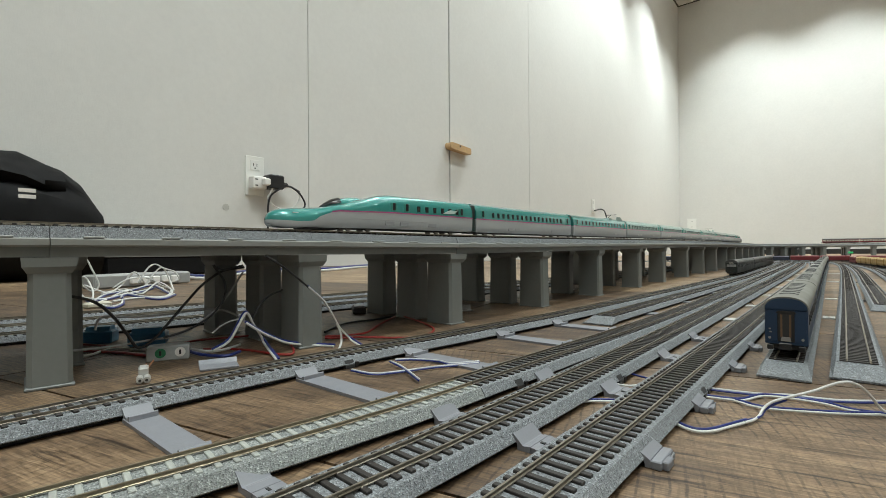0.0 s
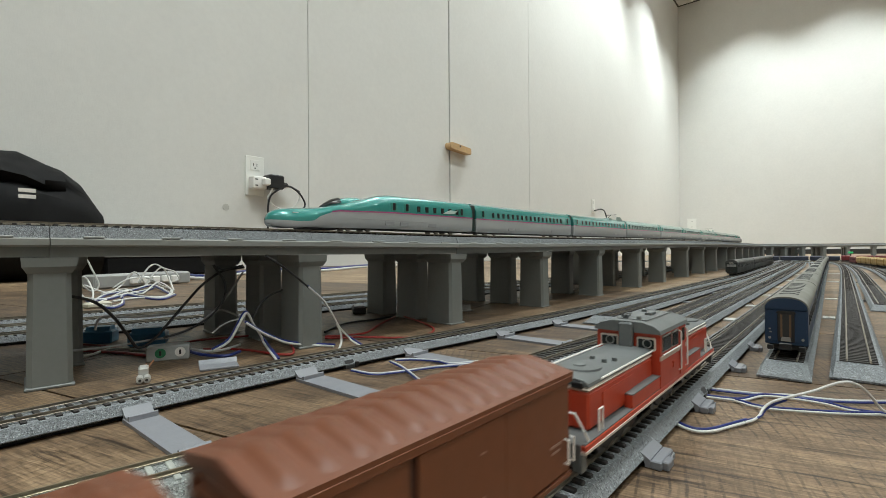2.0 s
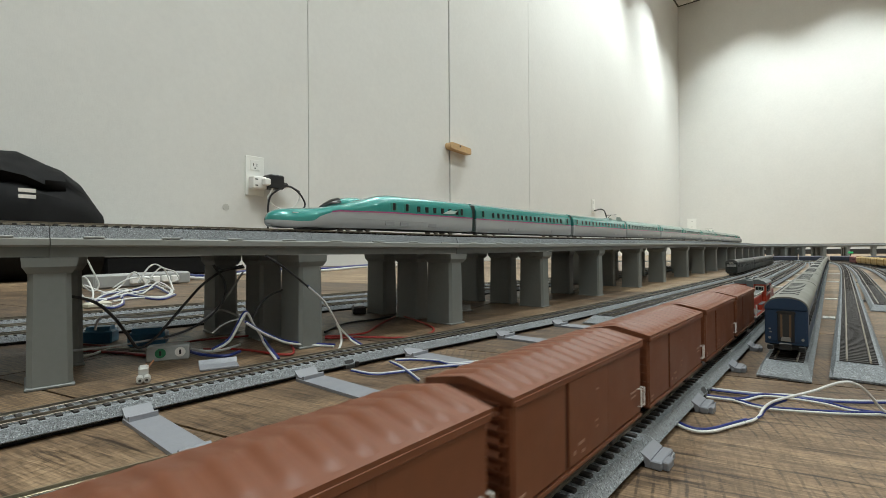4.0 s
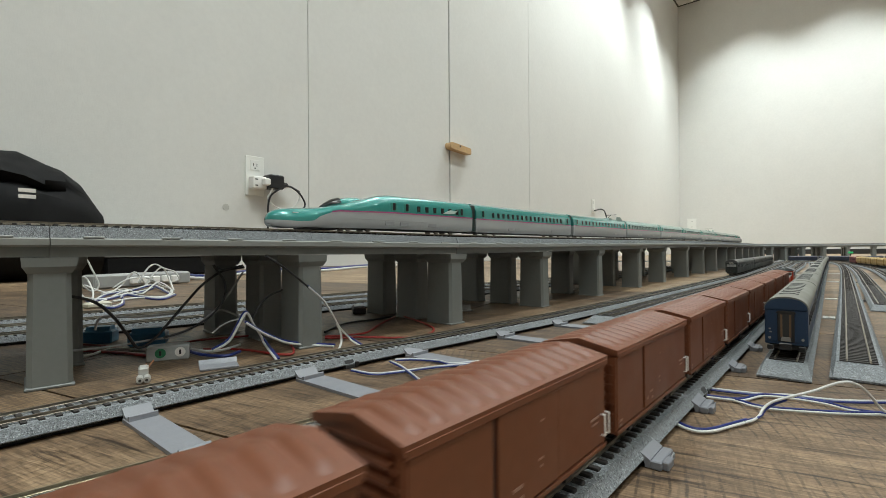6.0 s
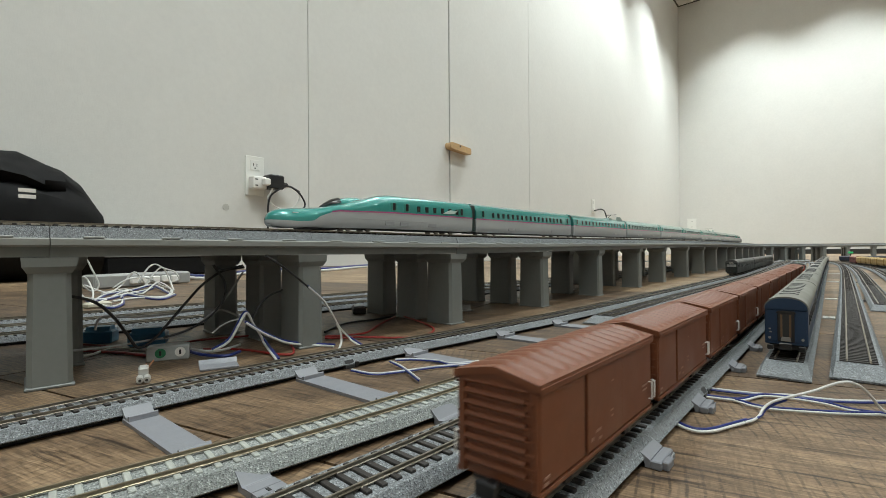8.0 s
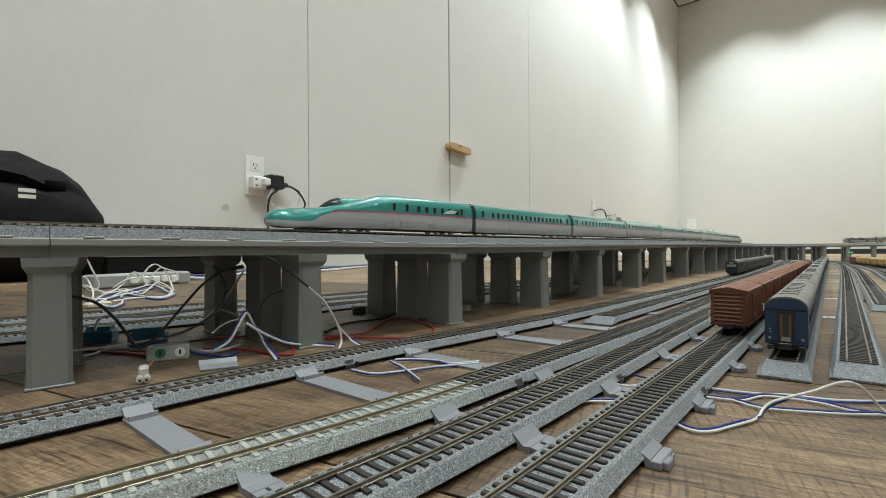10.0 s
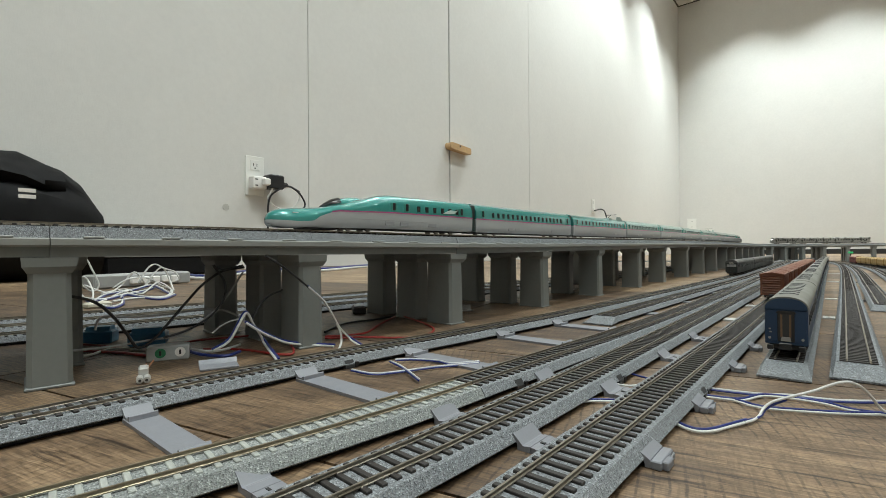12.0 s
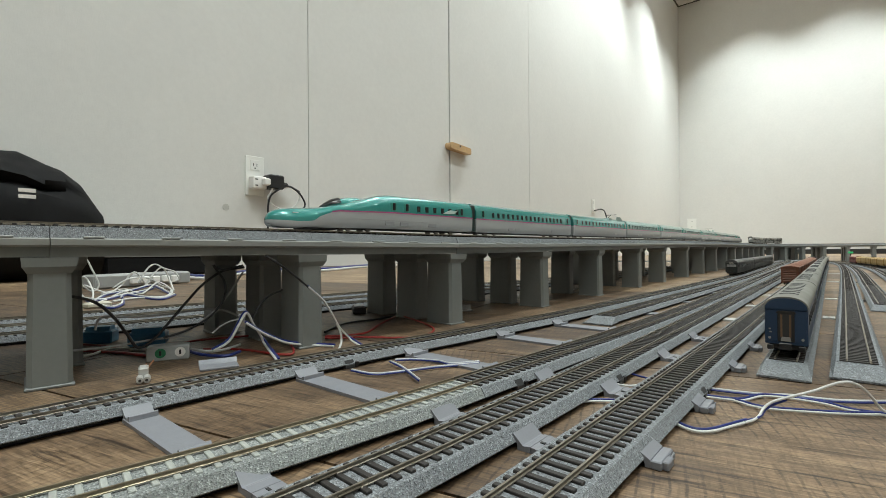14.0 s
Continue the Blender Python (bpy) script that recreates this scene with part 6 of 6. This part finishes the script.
def build_boxes():
    t = thing("terminal_block", "grey terminal box with green and white round stickers", "terminal box", "", pose(-0.2835, 0.100, 0, 0, 0, 66))
    part("case", Shape().box(-0.0102, 0.0102, -0.005, 0.005, 0, 0.0080, 0.0006), BOX_GREY, t)
    part("round_sticker", Shape().disc_y(-0.0054, -0.0049, -0.0036, 0.0044, 0.0026, 20), DOT_GREEN, t, "green round sticker")
    part("round_sticker", Shape().disc_y(-0.0054, -0.0049, 0.0058, 0.0044, 0.0026, 20), WHITE_PAINT, t, "white round sticker")
    for x, d in ((-0.0036, 0), (0.0058, 0)):
        part("sticker_mark", Shape().box(x - 0.0005, x + 0.0005, -0.0057, -0.0053, 0.0032, 0.0057), BLACK_PL, t)
    c = thing("wire_connector", "white two-pin wire connector lying on the floor", "connector", "", pose(-0.2435, 0.0752, 0, 0, 0, 72))
    part("housing", Shape().box(-0.0020, 0.0020, 0.0002, 0.0080, 0.0002, 0.0060, 0.0006).tube([(-0.0014, -0.0055, 0.0016), (-0.0014, 0.0010, 0.0016)], 0.0014, 12).tube([(0.0014, -0.0055, 0.0016), (0.0014, 0.0010, 0.0016)], 0.0014, 12), PLUG_CLEAR, c)
    for x in (-0.0013, 0.0013):
        part("pin_hole", Shape().disc_y(-0.0058, -0.0054, x, 0.0016, 0.0006, 12), HOLE, c)
    for pts in ([(-0.001, 0.0075, 0.0025), (-0.001, 0.012, 0.003), (0.001, 0.016, 0.0045)], [(0.001, 0.0075, 0.0025), (0.002, 0.012, 0.004), (0.004, 0.016, 0.006)]):
        part("orange_lead", Shape().tube(pts, 0.0004), ORANGE, c)
    for x, y, a, w, m in ((-0.372, 0.090, 55, 0.0085, PLASTIC_BLUE), (-0.340, 0.108, 60, 0.0105, PLASTIC_BLUE)):
        b = thing("blue_connector_box", "small blue plastic feeder connector under the viaduct", "connector", "blue connectors", pose(x, y, 0, 0, 0, a))
        part("housing", Shape().box(-w, w, -0.006, 0.006, 0, 0.0085, 0.001), m, b)
        part("lid", Shape().prism_x([(-0.005, 0.0084), (0.005, 0.0084), (0.0035, 0.0110), (-0.0035, 0.0110)], -w * 0.8, w * 0.8), m, b)
    p = thing("power_strip", "pale grey power strip with white plugs behind the viaduct", "power strip", "", pose(-0.97, 0.295, 0, 0, 0, 16))
    part("case", Shape().box(-0.018, 0.018, -0.088, 0.088, 0.0, 0.024, 0.003), BOX_GREY, p)
    for i in range(5):
        q = part("plug", Shape().box(0.010, 0.024, -0.030 + i * 0.019, -0.016 + i * 0.019, 0.006, 0.018, 0.0015), PLUG_WHITE, p)
    g = thing("loose_clip_plate", "loose grey plastic clip plate lying under the viaduct", "track clip", "", pose(-0.2425, 0.109, 0, 0, 0, 250))
    part("plate", Shape().box(-0.009, 0.009, -0.0060, 0.0060, 0, 0.0012, 0.0003), CLIP_GREY, g)
    part("lip", Shape().prism_x([(-0.0058, 0.0010), (-0.0074, 0.0028), (-0.0066, 0.0032), (-0.0042, 0.0012)], -0.009, 0.009), CLIP_GREY, g)
    for x, y, a, l in ((-0.292, 0.345, -34, 0.062), (-0.300, 0.66, -10, 0.085)):
        z = thing("plastic_strip", "clear plastic strip lying on the floor behind the piers", "plastic strip", "plastic strips", pose(x, y, 0, 0, 0, a))
        part("strip", Shape().prism([(-0.004, 0), (0.004, 0), (0.004, 0.0008), (-0.0032, 0.0008), (-0.0034, 0.0058), (-0.004, 0.0058)], -l / 2, l / 2), STRIP, z)
    v = thing("cord_joint", "ivory plastic cord joint lying on the floor behind the viaduct", "connector", "", pose(-0.62, 0.147, 0, 0, 0, 20))
    part("housing", Shape().box(-0.006, 0.006, -0.0125, 0.0125, 0, 0.006, 0.0015), PLUG_IVORY, v)
    k = thing("rerail_block", "small black plastic block on the floor behind the viaduct", "track part", "", pose(-0.352, 0.292, 0, 0, 0, -35))
    part("block", Shape().box(-0.012, 0.012, -0.006, 0.006, 0, 0.006, 0.001), BLACK_PL, k)
    part("top_plate", Shape().box(-0.010, 0.010, -0.005, 0.005, 0.006, 0.0075, 0.0004), CLIP_GREY, k)
    s = thing("signal_lamp", "small green lit signal lamp at the yard end", "signal", "", pose(0.050, 2.40, 0))
    part("post", Shape().disc_z(0, 0.040, 0, 0, 0.002, 8), UNDERFRAME, s)
    part("lamp", Shape().box(-0.008, 0.008, -0.002, 0.002, 0.040, 0.047, 0.001), SIGN_GREEN, s)


STRIP = mat("milky_plastic", (0.26, 0.25, 0.24), 0.25, var=0.1, scale=60, spec=0.6)
PLUG_IVORY = mat("ivory_plastic", (0.55, 0.52, 0.42), 0.45)
ORANGE = mat("orange_lead", (0.26, 0.11, 0.05), 0.5)
build_boxes()


# ---- floor planks ----
def clip_rect(poly, x0, x1, y0, y1):
    for ax, lim, sg in ((0, x0, 1), (0, x1, -1), (1, y0, 1), (1, y1, -1)):
        out = []
        for i, p in enumerate(poly):
            q = poly[i - 1]
            a, b = sg * (q[ax] - lim) >= 0, sg * (p[ax] - lim) >= 0
            if a != b:
                k = (lim - q[ax]) / (p[ax] - q[ax])
                out.append((q[0] + k * (p[0] - q[0]), q[1] + k * (p[1] - q[1])))
            if b:
                out.append(p)
        poly = out
        if not poly:
            break
    return poly


def build_planks():
    ang, W, L = radians(13), 0.152, 0.92
    c, s = math.cos(ang), math.sin(ang)
    ox, oy = -0.169, 0.0642
    made = []
    for r in range(-40, 60):
        shift = random.Random(r).uniform(0, L)
        for k in range(-8, 12):
            u0, v0 = k * L + shift, r * W
            g = 0.0006
            rect = [(u0 + g, v0 + g), (u0 + L - g, v0 + g), (u0 + L - g, v0 + W - g), (u0 + g, v0 + W - g)]
            world_rect = [(ox + u * c - v * s, oy + u * s + v * c) for u, v in rect]
            poly = clip_rect(world_rect, WX, EX, SY, NY)
            if len(poly) < 3:
                continue
            mx, my = sum(p[0] for p in poly) / len(poly), sum(p[1] for p in poly) / len(poly)
            made.append((math.hypot(mx + 0.2, my - 0.9), poly, (ox + u0 * c - v0 * s, oy + u0 * s + v0 * c)))
    made.sort(key=lambda m: m[0])
    rest = Shape()
    for i, (_, poly, o) in enumerate(made):
        if i < 290:
            loc = [((x - o[0]) * c + (y - o[1]) * s, -(x - o[0]) * s + (y - o[1]) * c) for x, y in poly]
            sh = Shape().loft([[(x, y, z) for x, y in loc] for z in (-0.003, 0.0)])
            ob = part("plank", sh, PLANK, FLOOR)
            ob.matrix_basis = pose(o[0], o[1], 0, 0, 0, 13)
        else:
            rest.loft([[(x, y, z) for x, y in poly] for z in (-0.003, 0.0)])
    if rest.v:
        tagged(part("planking", rest, PLANK, FLOOR), kind="stuff")


build_planks()


# ---- movement ----
CARS = []


def build_goods_train():
    car = boxcar()
    CARS.append((car, 0))
    for i in range(1, 11):
        CARS.append((copy_thing(car, pose(0, 0, 0)), i))
    CARS.append((locomotive(), 11))


build_goods_train()
# the rear end of the last wagon along the line of the near track
TRAIN = [(0, -0.9590), (0.5, -0.8998), (1.0, -0.8445), (1.5, -0.7788), (3, -0.5780), (4.25, -0.4105), (5.5, -0.2440), (6.5, -0.1128), (8.0, 0.0775), (9.2, 0.2300), (10.5, 0.3880), (11, 0.4480), (12, 0.5640), (13, 0.6780), (14, 0.7890)]
PITCH = 0.0735


def train_pose(s, half):
    """The pose on the near track; before its start the line goes straight on."""
    y0 = -0.30
    def at(y):
        if y <= y0:
            return Vector((A_PTS[0][0] + (y - y0) * 0.0175, y, 0))
        return Vector((np.interp(y, A_Y, A_X), y, 0))
    a, b = at(s - half), at(s + half)
    q, d = (a + b) / 2, b - a
    return pose(q.x, q.y, 0.0072, 0, 0, math.degrees(math.atan2(-d.x, d.y)))


A_Y = [p[1] for p in PATH_A.p]
A_X = [p[0] for p in PATH_A.p]


def timed(table, t):
    ts, vs = zip(*table)
    return float(np.interp(t, ts, vs))


def far_train(cars, lane, table, pitch, lift, sign, half):
    for i, c in enumerate(cars):
        rows = []
        for k in range(57):
            t = k * 0.25
            m = lane.car(timed(table, t) - sign * (i + 0.5) * pitch, half, lift)
            rows.append((t, m))
        walk(c, rows)


def build_far_trains():
    a = coach("passenger_coach", "cream passenger coach with grey roof and crimson foot, on viaduct", "coach", "far viaduct train", 0.136, 0.019, 0.024, CRIMSON, EMU_ROOF, 12, None, False, 0, CREAM)
    red = [a] + [copy_thing(a, pose(0, 0, 0)) for _ in range(2)]
    b = coach("railcar", "silver streamlined train car on the far viaduct", "train car", "silver train cars", 0.138, 0.019, 0.030, SILVER, SILVER, 12)
    part("nose", Shape().loft([[(x, -0.068 - d, z) for x, z in half_arch(0.0094 * k, 0.0055, 0.0055 + 0.0200 * k, 6)] for d, k in ((0, 1), (0.006, 0.9), (0.012, 0.6))]), SILVER, b, smooth=True)
    sil = [b] + [copy_thing(b, pose(0, 0, 0)) for _ in range(2)]
    c = coach("freight_van", "crimson freight van in a long train across the yard end", "goods wagon", "crossing train", 0.095, 0.018, 0.024, CRIMSON, CRIMSON, 0)
    cross = [c] + [copy_thing(c, pose(0, 0, 0)) for _ in range(2)]
    n = coach("container_wagon", "dark navy wagon in a long train across the yard end", "goods wagon", "crossing train", 0.095, 0.018, 0.022, NAVY, NAVY, 0)
    cross += [n] + [copy_thing(n, pose(0, 0, 0)) for _ in range(4)]
    return red, sil, cross


RED_CARS, SILVER_CARS, CROSS_CARS = build_far_trains()


def motions():
    for c, i in CARS:
        if i < 11:
            walk(c, [(t, train_pose(s + 0.0331 + PITCH * i, 0.0175)) for t, s in TRAIN])
        else:
            walk(c, [(t, train_pose(s + PITCH * 11 + 0.0665, 0.040)) for t, s in TRAIN])
    # the cream train leaves along the far viaduct, in the second lane
    far_train(RED_CARS, LANES[1], [(0, 3.443), (1.5, 3.620), (3, 3.797), (14, 4.85)], 0.14, RAIL_UP, -1, 0.045)
    # the silver train comes back round the curve, in the first lane
    far_train(SILVER_CARS, LANES[0], [(0, 4.85), (4, 4.78), (8.2, 3.857), (10.5, 3.36), (11, 3.25), (11.5, 3.18), (12, 3.13), (12.5, 3.06), (13, 2.95), (13.5, 2.85), (14, 2.755)], 0.143, RAIL_UP, -1, 0.045)
    # the long goods train crosses the end of the yard
    k0 = min(range(len(PATH_CROSS.p)), key=lambda i: abs(PATH_CROSS.p[i][0] - 0.16))
    s2 = PATH_CROSS.s[k0]
    far_train(CROSS_CARS, PATH_CROSS, [(0, s2), (14, s2 + 1.15)], 0.1, 0.0072, 1, 0.03)


motions()
